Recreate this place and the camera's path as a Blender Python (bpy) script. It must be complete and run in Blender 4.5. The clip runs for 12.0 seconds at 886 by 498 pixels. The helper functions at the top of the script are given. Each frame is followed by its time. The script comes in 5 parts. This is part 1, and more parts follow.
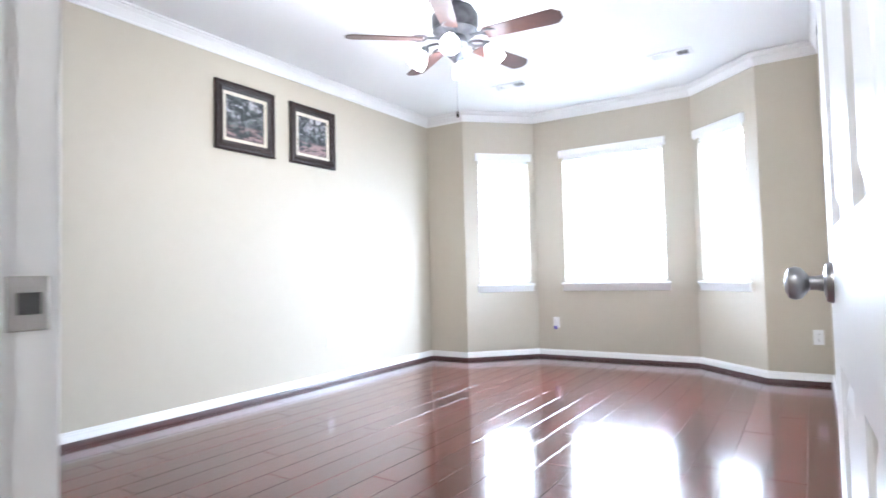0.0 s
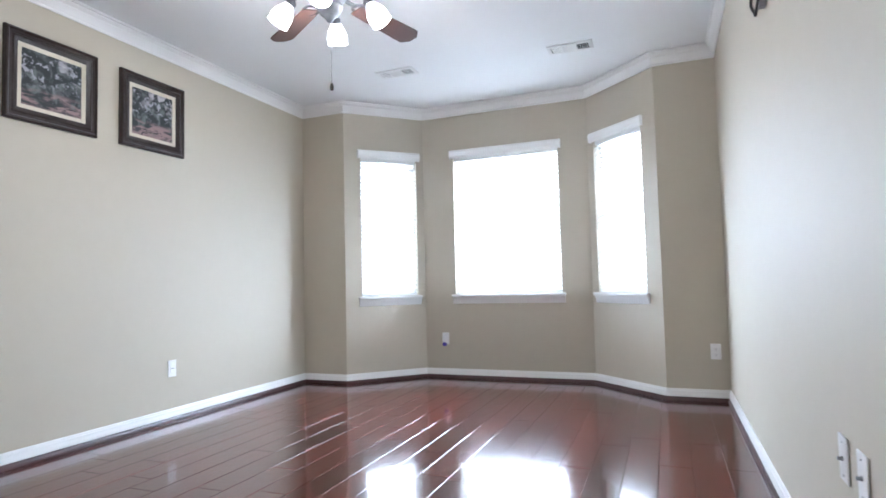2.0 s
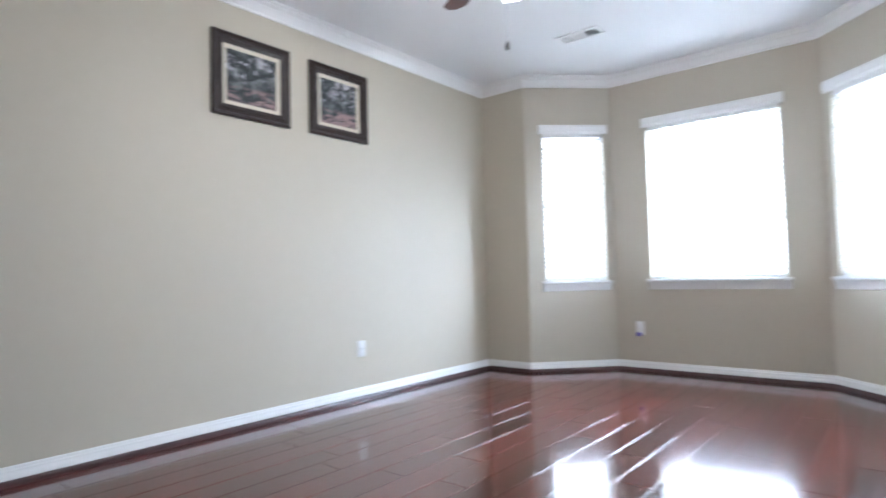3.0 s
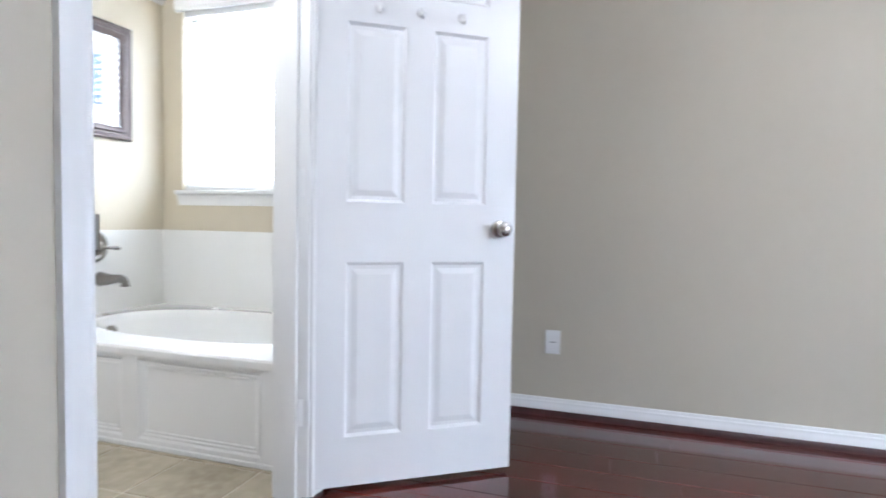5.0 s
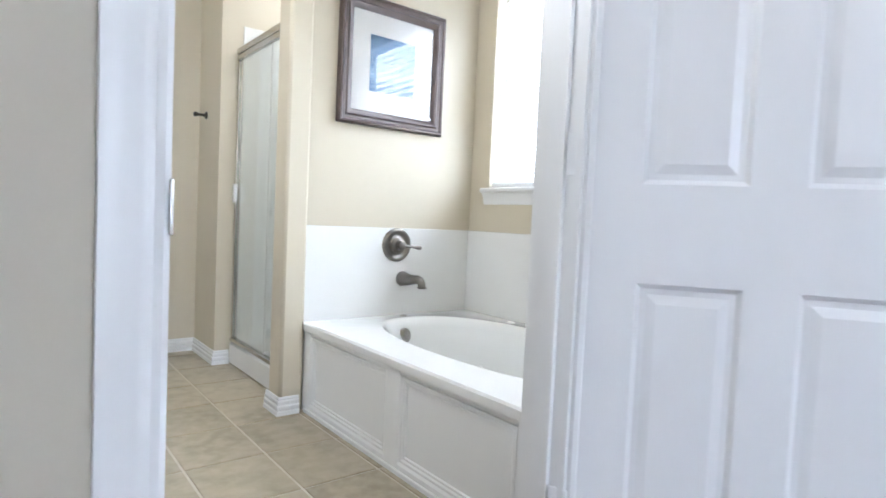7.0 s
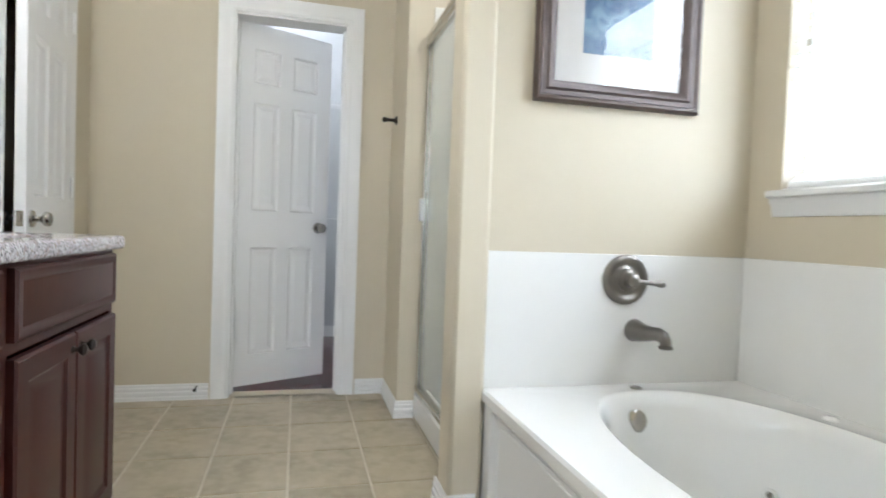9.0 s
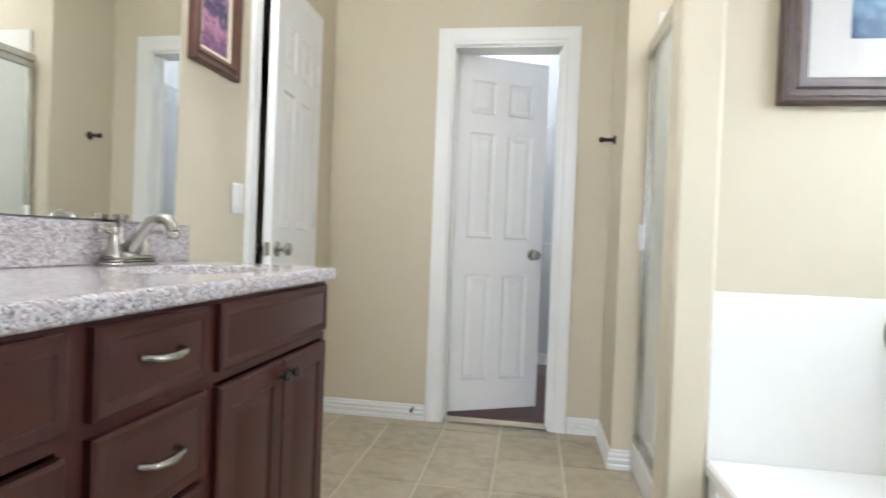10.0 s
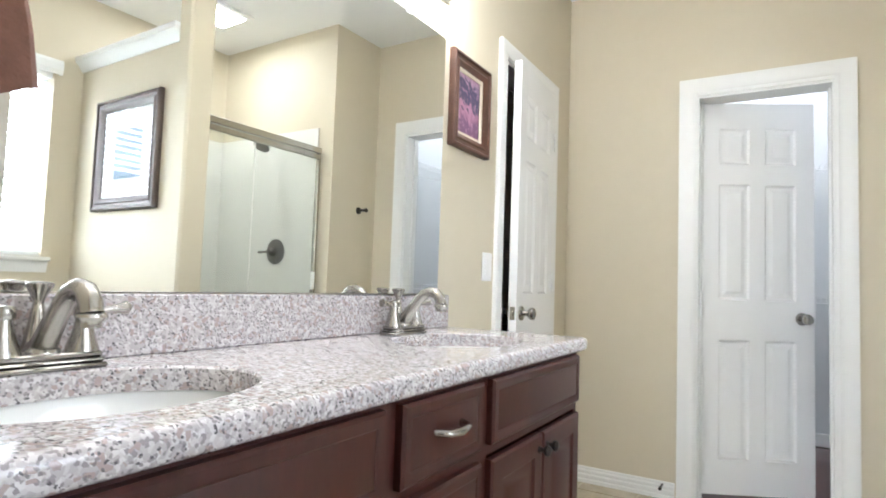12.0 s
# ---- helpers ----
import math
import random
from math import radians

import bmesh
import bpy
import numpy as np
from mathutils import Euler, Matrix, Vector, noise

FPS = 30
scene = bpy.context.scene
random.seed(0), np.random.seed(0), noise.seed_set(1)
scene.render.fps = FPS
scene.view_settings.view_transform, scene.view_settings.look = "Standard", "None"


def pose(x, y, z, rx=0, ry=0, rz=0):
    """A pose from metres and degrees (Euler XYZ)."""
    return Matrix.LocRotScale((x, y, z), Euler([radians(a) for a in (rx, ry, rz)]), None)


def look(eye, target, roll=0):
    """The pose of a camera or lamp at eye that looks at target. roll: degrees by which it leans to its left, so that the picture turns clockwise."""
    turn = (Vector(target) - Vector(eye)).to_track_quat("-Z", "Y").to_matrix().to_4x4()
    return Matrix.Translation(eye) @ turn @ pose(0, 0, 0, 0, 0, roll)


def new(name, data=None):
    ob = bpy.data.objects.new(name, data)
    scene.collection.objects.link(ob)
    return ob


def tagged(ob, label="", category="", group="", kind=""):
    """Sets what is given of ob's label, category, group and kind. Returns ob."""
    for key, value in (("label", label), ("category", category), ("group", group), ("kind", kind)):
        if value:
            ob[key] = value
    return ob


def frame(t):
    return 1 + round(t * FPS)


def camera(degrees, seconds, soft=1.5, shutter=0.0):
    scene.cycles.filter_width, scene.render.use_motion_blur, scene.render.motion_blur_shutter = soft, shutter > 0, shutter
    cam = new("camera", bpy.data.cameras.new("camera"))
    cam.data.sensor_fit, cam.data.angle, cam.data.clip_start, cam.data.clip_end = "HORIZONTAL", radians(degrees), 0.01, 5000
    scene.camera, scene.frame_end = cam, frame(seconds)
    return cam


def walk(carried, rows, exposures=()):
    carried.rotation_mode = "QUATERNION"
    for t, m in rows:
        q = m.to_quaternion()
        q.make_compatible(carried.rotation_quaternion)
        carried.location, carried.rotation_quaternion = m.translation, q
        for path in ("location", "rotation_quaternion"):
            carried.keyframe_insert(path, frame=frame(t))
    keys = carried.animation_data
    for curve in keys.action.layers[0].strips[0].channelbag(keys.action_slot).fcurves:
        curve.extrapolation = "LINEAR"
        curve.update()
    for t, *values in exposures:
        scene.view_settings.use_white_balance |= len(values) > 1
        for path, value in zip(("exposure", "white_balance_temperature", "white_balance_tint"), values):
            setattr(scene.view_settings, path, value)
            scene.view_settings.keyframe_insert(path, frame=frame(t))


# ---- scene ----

# ---------------------------------------------------------------- camera
cam = camera(75.4, 12.0, soft=1.6, shutter=0.45)
# seconds, x, y, z, yaw, pitch, lean
ROWS = [
    (0, 3.587, 1.752, 0.955, 32.67, 2.46, -1.43),
    (0.5, 3.463, 1.911, 0.967, 25.29, 2.68, -1.43),
    (1, 3.361, 2.034, 0.973, 20.70, 3.06, -1.46),
    (1.5, 3.323, 2.229, 0.963, 19.58, 3.21, -1.43),
    (2, 3.303, 2.351, 0.954, 21.32, 3.29, -1.42),
    (2.5, 3.240, 2.455, 0.942, 25.90, 2.56, -1.34),
    (3, 3.165, 2.606, 0.912, 39.58, 2.60, -1.49),
    (3.5, 3.063, 2.650, 0.866, 55.30, 2.39, -1.17),
    (3.7, 3.008, 2.684, 0.841, 62.46, 2.35, -0.99),
    (5.3, 2.718, 3.357, 0.982, 115.95, -3.60, 1.24),
    (5.5, 2.643, 3.343, 0.984, 120.68, -3.68, 1.38),
    (6, 2.448, 3.356, 1.009, 132.84, -3.75, 1.66),
    (6.5, 2.287, 3.278, 0.969, 138.67, -3.28, 2.12),
    (6.7, 2.214, 3.201, 0.947, 139.77, -3.10, 2.41),
    (8.3, 1.715, 2.632, 0.907, 157.08, -2.02, 2.00),
    (8.5, 1.656, 2.554, 0.907, 159.45, -2.02, 2.05),
    (9, 1.572, 2.357, 0.937, 165.65, -1.82, 2.13),
    (9.5, 1.491, 2.229, 0.966, 176.68, -1.32, 2.08),
    (10, 1.454, 2.219, 0.983, 188.81, -0.72, 2.25),
    (10.5, 1.449, 2.249, 0.993, 196.62, -0.36, 2.32),
    (11, 1.477, 2.265, 1.011, 202.88, 0.22, 2.31),
    (11.5, 1.515, 2.275, 1.034, 207.48, 1.66, 2.30),
    (12, 1.536, 2.273, 1.041, 210.71, 3.50, 1.98),
]


def aim(x, y, z, yaw, pitch, lean):
    a, p = radians(yaw), radians(pitch)
    d = Vector((-math.sin(a) * math.cos(p), math.cos(a) * math.cos(p), math.sin(p)))
    return look((x, y, z), Vector((x, y, z)) + d, lean)


walk(cam, [(t, aim(*r)) for t, *r in ROWS],
     exposures=[(0.0, 1.05, 5330, 13), (0.6, 0.74, 5330, 13), (1.2, 0.44, 5400, 12), (2.0, 0.22, 5400, 12), (3.0, 0.26, 5330, 12), (3.7, 0.32, 5380, 13), (5.3, 0.32, 5330, 14), (6.0, 0.18, 5330, 13), (6.7, 0.12, 5330, 13),
                (8.3, 0.12, 5560, 11), (9.0, -0.05, 5560, 11), (9.5, 0.0, 5600, 11), (10.0, 0.17, 5600, 11), (11.0, 0.58, 5600, 11), (11.5, 0.51, 5600, 11), (12.0, 0.38, 5600, 11)])

# ---------------------------------------------------------------- light
W_, D_, DB, ZC = 3.70, 7.07, 7.645, 2.705      # bedroom width, far wall, bay wall, ceiling
XM, YC, XW = 2.59, -0.87, -0.046               # bath: mirror wall, closet wall, window wall
YB, YBB = 2.306, 2.176                         # wall between bedroom and bath: its two faces
YE = 2.11                                      # entry wall, bedroom face
HX, HY = 1.821, 4.704                           # ceiling fan

world = bpy.data.worlds.new("sky")
scene.world = world
world.use_nodes = True
wn = world.node_tree.nodes
sky = wn.new("ShaderNodeTexSky")
sky.sky_type, sky.sun_disc, sky.sun_elevation, sky.sun_rotation = "NISHITA", False, radians(50), radians(150)
wn["Background"].inputs[1].default_value = 0.12
world.node_tree.links.new(sky.outputs[0], wn["Background"].inputs[0])
sun = new("sun", bpy.data.lights.new("sun", "SUN"))
sun.data.energy, sun.data.angle, sun.data.color = 1.5, radians(10), (1, 0.96, 0.9)
sun.matrix_world = look((20, -35, 48), (0, 0, 0))


def window_lamp(name, x, y, z, turn, w, h, watts, colour=(0.86, 0.94, 1.0)):
    """Daylight in a window's opening."""
    lamp = bpy.data.lights.new(name, "AREA")
    lamp.shape, lamp.size, lamp.size_y, lamp.energy, lamp.color = "RECTANGLE", w, h, watts, colour
    ob = new(name, lamp)
    ob.matrix_world = pose(x, y, z, 90, 0, turn)
    return ob


def point_lamp(name, x, y, z, watts, size=0.04, colour=(1.0, 0.93, 0.82)):
    lamp = bpy.data.lights.new(name, "POINT")
    lamp.energy, lamp.shadow_soft_size, lamp.color = watts, size, colour
    ob = new(name, lamp)
    ob.location = (x, y, z)
    return ob


BAYS = [  # the three bay walls: start, end, opening along the wall
    ((0.465, D_), (1.04, DB), (0.16, 0.735)),
    ((1.04, DB), (2.67, DB), (0.325, 1.36)),
    ((2.67, DB), (3.26, D_), (0.085, 0.665)),
]
ZS, ZH = 0.83, 2.19                            # window sill and head
BAY_WATTS = (32, 275, 40)
for (p0, p1, (a, b)), watts in zip(BAYS, BAY_WATTS):
    d = (Vector(p1) - Vector(p0)).normalized()
    c = Vector(p0) + d * (a + b) / 2 + Vector((-d.y, d.x)) * 0.16
    window_lamp("window_daylight", c.x, c.y, (ZS + ZH) / 2, math.degrees(math.atan2(d.y, d.x)) + 180, b - a + 0.22, ZH - ZS + 0.22, watts)
window_lamp("window_daylight", XW - 0.16, 1.335, 1.66, -90, 1.55, 1.4, 68, (0.94, 0.97, 0.98))
LAMP_DIRS = [14, 104, 194, 284]
for k in LAMP_DIRS:
    a = radians(k + 9)
    point_lamp("fan_bulb", HX + 0.232 * math.cos(a), HY + 0.232 * math.sin(a), 2.275, 11, 0.045)
for y in (0.65, 0.95, 1.25, 1.55, 1.85):
    point_lamp("vanity_bulb", XM - 0.14, y, 2.12, 8.7, 0.05, (1.0, 0.94, 0.82))
shower_lamp = bpy.data.lights.new("shower_bulb", "AREA")
shower_lamp.shape, shower_lamp.size, shower_lamp.energy, shower_lamp.color = "SQUARE", 0.2, 8, (1, 0.95, 0.85)
new("shower_bulb", shower_lamp).location = (0.5, 0.05, ZC - 0.036)
# unseen fill added to brighten the closet; no fitting hangs there
point_lamp("closet_fill", 1.75, -1.9, 2.5, 24, 0.08, (1.0, 0.97, 0.92))
# added light for the hall, without any lamp of its own
point_lamp("hall_fill", 3.4, 0.9, 2.5, 30, 0.1)

# ---------------------------------------------------------------- materials
MATS = {}


def material(name, colour, rough=0.5, metal=0.0, spots=(), bump=0.0, bump_scale=60.0, stretch=(1, 1, 1), rand=0.0, coat=0.0, spec=0.5, island=False):
    """A procedural surface. spots: (noise scale, amount, other colour) layers, coarse to fine."""
    m = bpy.data.materials.new(name)
    m.use_nodes = True
    nt = m.node_tree
    n, ln = nt.nodes, nt.links
    b = n["Principled BSDF"]
    b.inputs["Roughness"].default_value, b.inputs["Metallic"].default_value = rough, metal
    b.inputs["Coat Weight"].default_value = coat
    b.inputs["Coat Roughness"].default_value = 0.05
    b.inputs["Specular IOR Level"].default_value = spec
    tc, mp = n.new("ShaderNodeTexCoord"), n.new("ShaderNodeMapping")
    mp.inputs["Scale"].default_value = stretch
    ln.new(tc.outputs["Object"], mp.inputs["Vector"])
    vec = mp.outputs["Vector"]
    src = None
    if rand:
        info = n.new("ShaderNodeObjectInfo")
        add = n.new("ShaderNodeVectorMath")
        add.operation = "MULTIPLY_ADD"
        add.inputs[1].default_value = (37.0, 53.0, 71.0)
        ln.new(info.outputs["Random"], add.inputs[0])
        ln.new(vec, add.inputs[2])
        vec = add.outputs[0]
    col = None
    for k, (scale, amount, other) in enumerate(spots):
        nz = n.new("ShaderNodeTexNoise")
        nz.inputs["Scale"].default_value, nz.inputs["Detail"].default_value = scale, 5
        ln.new(vec, nz.inputs["Vector"])
        ramp = n.new("ShaderNodeMapRange")
        ramp.inputs["From Min"].default_value, ramp.inputs["From Max"].default_value = 0.38, 0.66
        ramp.inputs["To Max"].default_value = amount
        ln.new(nz.outputs["Fac"], ramp.inputs["Value"])
        mix = n.new("ShaderNodeMix")
        mix.data_type = "RGBA"
        ln.new(ramp.outputs[0], mix.inputs["Factor"])
        if col is None:
            mix.inputs["A"].default_value = (*colour, 1)
        else:
            ln.new(col, mix.inputs["A"])
        mix.inputs["B"].default_value = (*other, 1)
        col = mix.outputs["Result"]
    if rand:
        hsv = n.new("ShaderNodeHueSaturation")
        mr = n.new("ShaderNodeMapRange")
        mr.inputs["To Min"].default_value, mr.inputs["To Max"].default_value = 1 - rand, 1 + rand
        ln.new(info.outputs["Random"], mr.inputs["Value"])
        ln.new(mr.outputs[0], hsv.inputs["Value"])
        if col is None:
            hsv.inputs["Color"].default_value = (*colour, 1)
        else:
            ln.new(col, hsv.inputs["Color"])
        col = hsv.outputs["Color"]
    if col is None:
        b.inputs["Base Color"].default_value = (*colour, 1)
    else:
        ln.new(col, b.inputs["Base Color"])
    if bump:
        nz = n.new("ShaderNodeTexNoise")
        nz.inputs["Scale"].default_value, nz.inputs["Detail"].default_value = bump_scale, 4
        ln.new(vec, nz.inputs["Vector"])
        bp = n.new("ShaderNodeBump")
        bp.inputs["Strength"].default_value, bp.inputs["Distance"].default_value = bump, 0.002
        ln.new(nz.outputs["Fac"], bp.inputs["Height"])
        ln.new(bp.outputs[0], b.inputs["Normal"])
    MATS[name] = m
    return m


def glowing(name, colour, strength):
    m = bpy.data.materials.new(name)
    m.use_nodes = True
    b = m.node_tree.nodes["Principled BSDF"]
    b.inputs["Base Color"].default_value = (0.9, 0.9, 0.88, 1)
    b.inputs["Roughness"].default_value = 0.3
    b.inputs["Emission Color"].default_value, b.inputs["Emission Strength"].default_value = (*colour, 1), strength
    MATS[name] = m
    return m


def glassy(name, colour=(1, 1, 1), rough=0.0, through_=0.92, gloss=0.035):
    """Thin clear glass: see-through, with a gloss that grows towards grazing."""
    m = bpy.data.materials.new(name)
    m.use_nodes = True
    nt = m.node_tree
    n, ln = nt.nodes, nt.links
    n.remove(n["Principled BSDF"])
    tr, gl, mx, lw, pw, sc = n.new("ShaderNodeBsdfTransparent"), n.new("ShaderNodeBsdfGlossy"), n.new("ShaderNodeMixShader"), n.new("ShaderNodeLayerWeight"), n.new("ShaderNodeMath"), n.new("ShaderNodeMath")
    tr.inputs[0].default_value = (*[c * through_ for c in colour], 1)
    gl.inputs["Roughness"].default_value = 0.02 + rough
    pw.operation, sc.operation = "POWER", "MULTIPLY_ADD"
    pw.inputs[1].default_value, sc.inputs[1].default_value, sc.inputs[2].default_value = 4.0, 0.45, gloss
    ln.new(lw.outputs["Facing"], pw.inputs[0]), ln.new(pw.outputs[0], sc.inputs[0]), ln.new(sc.outputs[0], mx.inputs[0])
    ln.new(tr.outputs[0], mx.inputs[1]), ln.new(gl.outputs[0], mx.inputs[2])
    ln.new(mx.outputs[0], n["Material Output"].inputs[0])
    MATS[name] = m
    return m


PAINT = material("beige_wall_paint", (0.505, 0.460, 0.370), 0.62, spots=[(0.9, 0.35, (0.482, 0.437, 0.348)), (14, 0.25, (0.525, 0.480, 0.390))], bump=0.10, bump_scale=170)
PAINTB = material("cream_bathroom_paint", (0.595, 0.535, 0.410), 0.60, spots=[(0.9, 0.35, (0.570, 0.510, 0.385)), (14, 0.25, (0.615, 0.555, 0.430))], bump=0.10, bump_scale=170)
CEIL = material("white_ceiling_paint", (0.83, 0.84, 0.845), 0.85, spots=[(2, 0.3, (0.81, 0.82, 0.825))], bump=0.12, bump_scale=120)
TRIM = material("white_trim_paint", (0.80, 0.80, 0.79), 0.32, spots=[(3, 0.3, (0.77, 0.77, 0.755)), (40, 0.15, (0.82, 0.82, 0.81))], bump=0.03, bump_scale=90)
DOORW = material("white_door_paint", (0.81, 0.81, 0.81), 0.30, spots=[(2.2, 0.3, (0.78, 0.78, 0.78))], bump=0.22, bump_scale=70, stretch=(6, 6, 0.6))
SHOE = material("dark_shoe_moulding", (0.035, 0.012, 0.012), 0.35, spots=[(20, 0.5, (0.06, 0.02, 0.018))])
PLANK = material("cherry_plank", (0.092, 0.0140, 0.0105), 0.15, spots=[(1.3, 0.95, (0.024, 0.0062, 0.0062)), (4.5, 0.6, (0.150, 0.027, 0.017)), (22, 0.55, (0.022, 0.0065, 0.0065))], stretch=(9, 0.35, 1), rand=0.30, coat=0.35, spec=0.45, bump=0.02, bump_scale=30)
JOINT = material("plank_joint", (0.02, 0.008, 0.007), 0.5)
TILE = material("beige_floor_tile", (0.40, 0.345, 0.240), 0.34, spots=[(5.0, 0.85, (0.28, 0.238, 0.155)), (18, 0.6, (0.48, 0.42, 0.31))], rand=0.07, bump=0.08, bump_scale=35)
GROUT = material("pale_grout", (0.62, 0.575, 0.48), 0.85, spots=[(30, 0.4, (0.48, 0.43, 0.35))], bump=0.2, bump_scale=300)
TUBW = material("white_tub_acrylic", (0.83, 0.83, 0.81), 0.14, spots=[(2, 0.2, (0.81, 0.81, 0.79))], coat=0.4)
MARBLE = material("white_cultured_marble", (0.82, 0.815, 0.79), 0.2, spots=[(3, 0.4, (0.79, 0.785, 0.75)), (10, 0.2, (0.84, 0.84, 0.82))])
CAB = material("dark_cherry_cabinet", (0.039, 0.0082, 0.0055), 0.38, spots=[(3, 0.5, (0.020, 0.0052, 0.0042)), (18, 0.4, (0.056, 0.0130, 0.0078))], stretch=(4, 4, 0.6), coat=0.04, spec=0.40, bump=0.03, bump_scale=60)
NICKEL = material("brushed_nickel", (0.42, 0.40, 0.37), 0.24, 1.0, spots=[(20, 0.3, (0.36, 0.34, 0.31))])
BRONZE = material("aged_pewter", (0.20, 0.185, 0.165), 0.33, 1.0, spots=[(25, 0.5, (0.26, 0.24, 0.21))])
DARKM = material("dark_bronze", (0.05, 0.045, 0.04), 0.35, 0.8)
CHROME = material("satin_chrome_rail", (0.62, 0.60, 0.56), 0.22, 1.0)
BLACK = material("black_plastic", (0.012, 0.012, 0.013), 0.4)
GREYM = material("grey_steel", (0.32, 0.32, 0.33), 0.35, 0.9)
PLATE = material("white_plastic_plate", (0.80, 0.80, 0.80), 0.35)
# dark tone stands for the shade inside slots and the vent; ribs share it
SLOT = material("dark_slot", (0.05, 0.05, 0.05), 0.6)
BLINDW = material("white_blind_slat", (0.86, 0.86, 0.85), 0.45, spots=[(4, 0.2, (0.83, 0.83, 0.82))])


def slat_material():
    """Thin white vinyl that lets some daylight through."""
    m = bpy.data.materials.new("translucent_white_slat")
    m.use_nodes = True
    nt = m.node_tree
    n, ln = nt.nodes, nt.links
    b = n["Principled BSDF"]
    b.inputs["Base Color"].default_value, b.inputs["Roughness"].default_value = (0.86, 0.86, 0.85, 1), 0.4
    tl, mx = n.new("ShaderNodeBsdfTranslucent"), n.new("ShaderNodeMixShader")
    tl.inputs[0].default_value = (0.9, 0.9, 0.89, 1)
    mx.inputs[0].default_value = 0.55
    ln.new(b.outputs[0], mx.inputs[1]), ln.new(tl.outputs[0], mx.inputs[2]), ln.new(mx.outputs[0], n["Material Output"].inputs[0])
    return m


SLATM = slat_material()
FRAMED = material("dark_brown_frame", (0.020, 0.0115, 0.0095), 0.36, spots=[(14, 0.6, (0.036, 0.021, 0.016)), (60, 0.3, (0.011, 0.007, 0.006))])
FRAMEB = material("walnut_frame", (0.080, 0.034, 0.022), 0.36, spots=[(14, 0.6, (0.13, 0.058, 0.034)), (60, 0.3, (0.045, 0.019, 0.012))])
FRAMEG = material("bronze_brown_frame", (0.075, 0.050, 0.040), 0.35, 0.15, spots=[(14, 0.6, (0.11, 0.078, 0.065)), (60, 0.3, (0.045, 0.03, 0.025))])
LINEN = material("cream_liner", (0.62, 0.56, 0.44), 0.7, bump=0.2, bump_scale=400)
MATW = material("white_picture_mat", (0.70, 0.68, 0.65), 0.75)
BLADE = material("cherry_fan_blade", (0.062, 0.027, 0.020), 0.42, spots=[(5, 0.6, (0.040, 0.016, 0.012)), (25, 0.4, (0.088, 0.040, 0.029))])
FANM = material("pewter_fan_metal", (0.095, 0.098, 0.108), 0.45, 0.8, spots=[(22, 0.6, (0.19, 0.19, 0.20))])
SHADE = glowing("lit_frosted_glass", (1.0, 0.95, 0.88), 9.0)
LENS = glowing("lit_diffuser", (1.0, 0.96, 0.88), 14.0)
SHOWERW = material("white_shower_panel", (0.76, 0.75, 0.71), 0.25, spots=[(2, 0.4, (0.73, 0.72, 0.68))])
PANE = glassy("window_glass")
SGLASS = glassy("shower_glass", (0.985, 1.0, 0.99), 0.0, 0.97, 0.03)
PGLASS = glassy("picture_glass", (1, 1, 1), 0.0, 0.98, 0.045)
VINYL = material("white_vinyl_sash", (0.80, 0.80, 0.79), 0.4)
TOWEL = material("brown_towel", (0.16, 0.075, 0.048), 0.95, spots=[(60, 0.6, (0.10, 0.045, 0.03))], bump=0.9, bump_scale=260)
GRASS = material("lawn", (0.07, 0.11, 0.035), 0.9, spots=[(0.4, 0.6, (0.10, 0.10, 0.05)), (30, 0.6, (0.045, 0.08, 0.02))])
BRICKO = material("outer_brick", (0.30, 0.17, 0.12), 0.85, spots=[(9, 0.6, (0.22, 0.12, 0.09))], bump=0.4, bump_scale=40)
GREYW = material("pale_closet_paint", (0.60, 0.61, 0.61), 0.7, spots=[(2, 0.3, (0.57, 0.58, 0.58))])
WIREW = material("white_coated_wire", (0.78, 0.78, 0.78), 0.35)
PURPLE = material("violet_gel", (0.12, 0.10, 0.45), 0.15)
SATIN = material("silver_cap", (0.45, 0.44, 0.42), 0.3, 0.9)
RUBBER = material("dark_rubber", (0.03, 0.028, 0.026), 0.7)
MIRROR = material("silvered_mirror", (0.90, 0.92, 0.90), 0.0, 1.0)


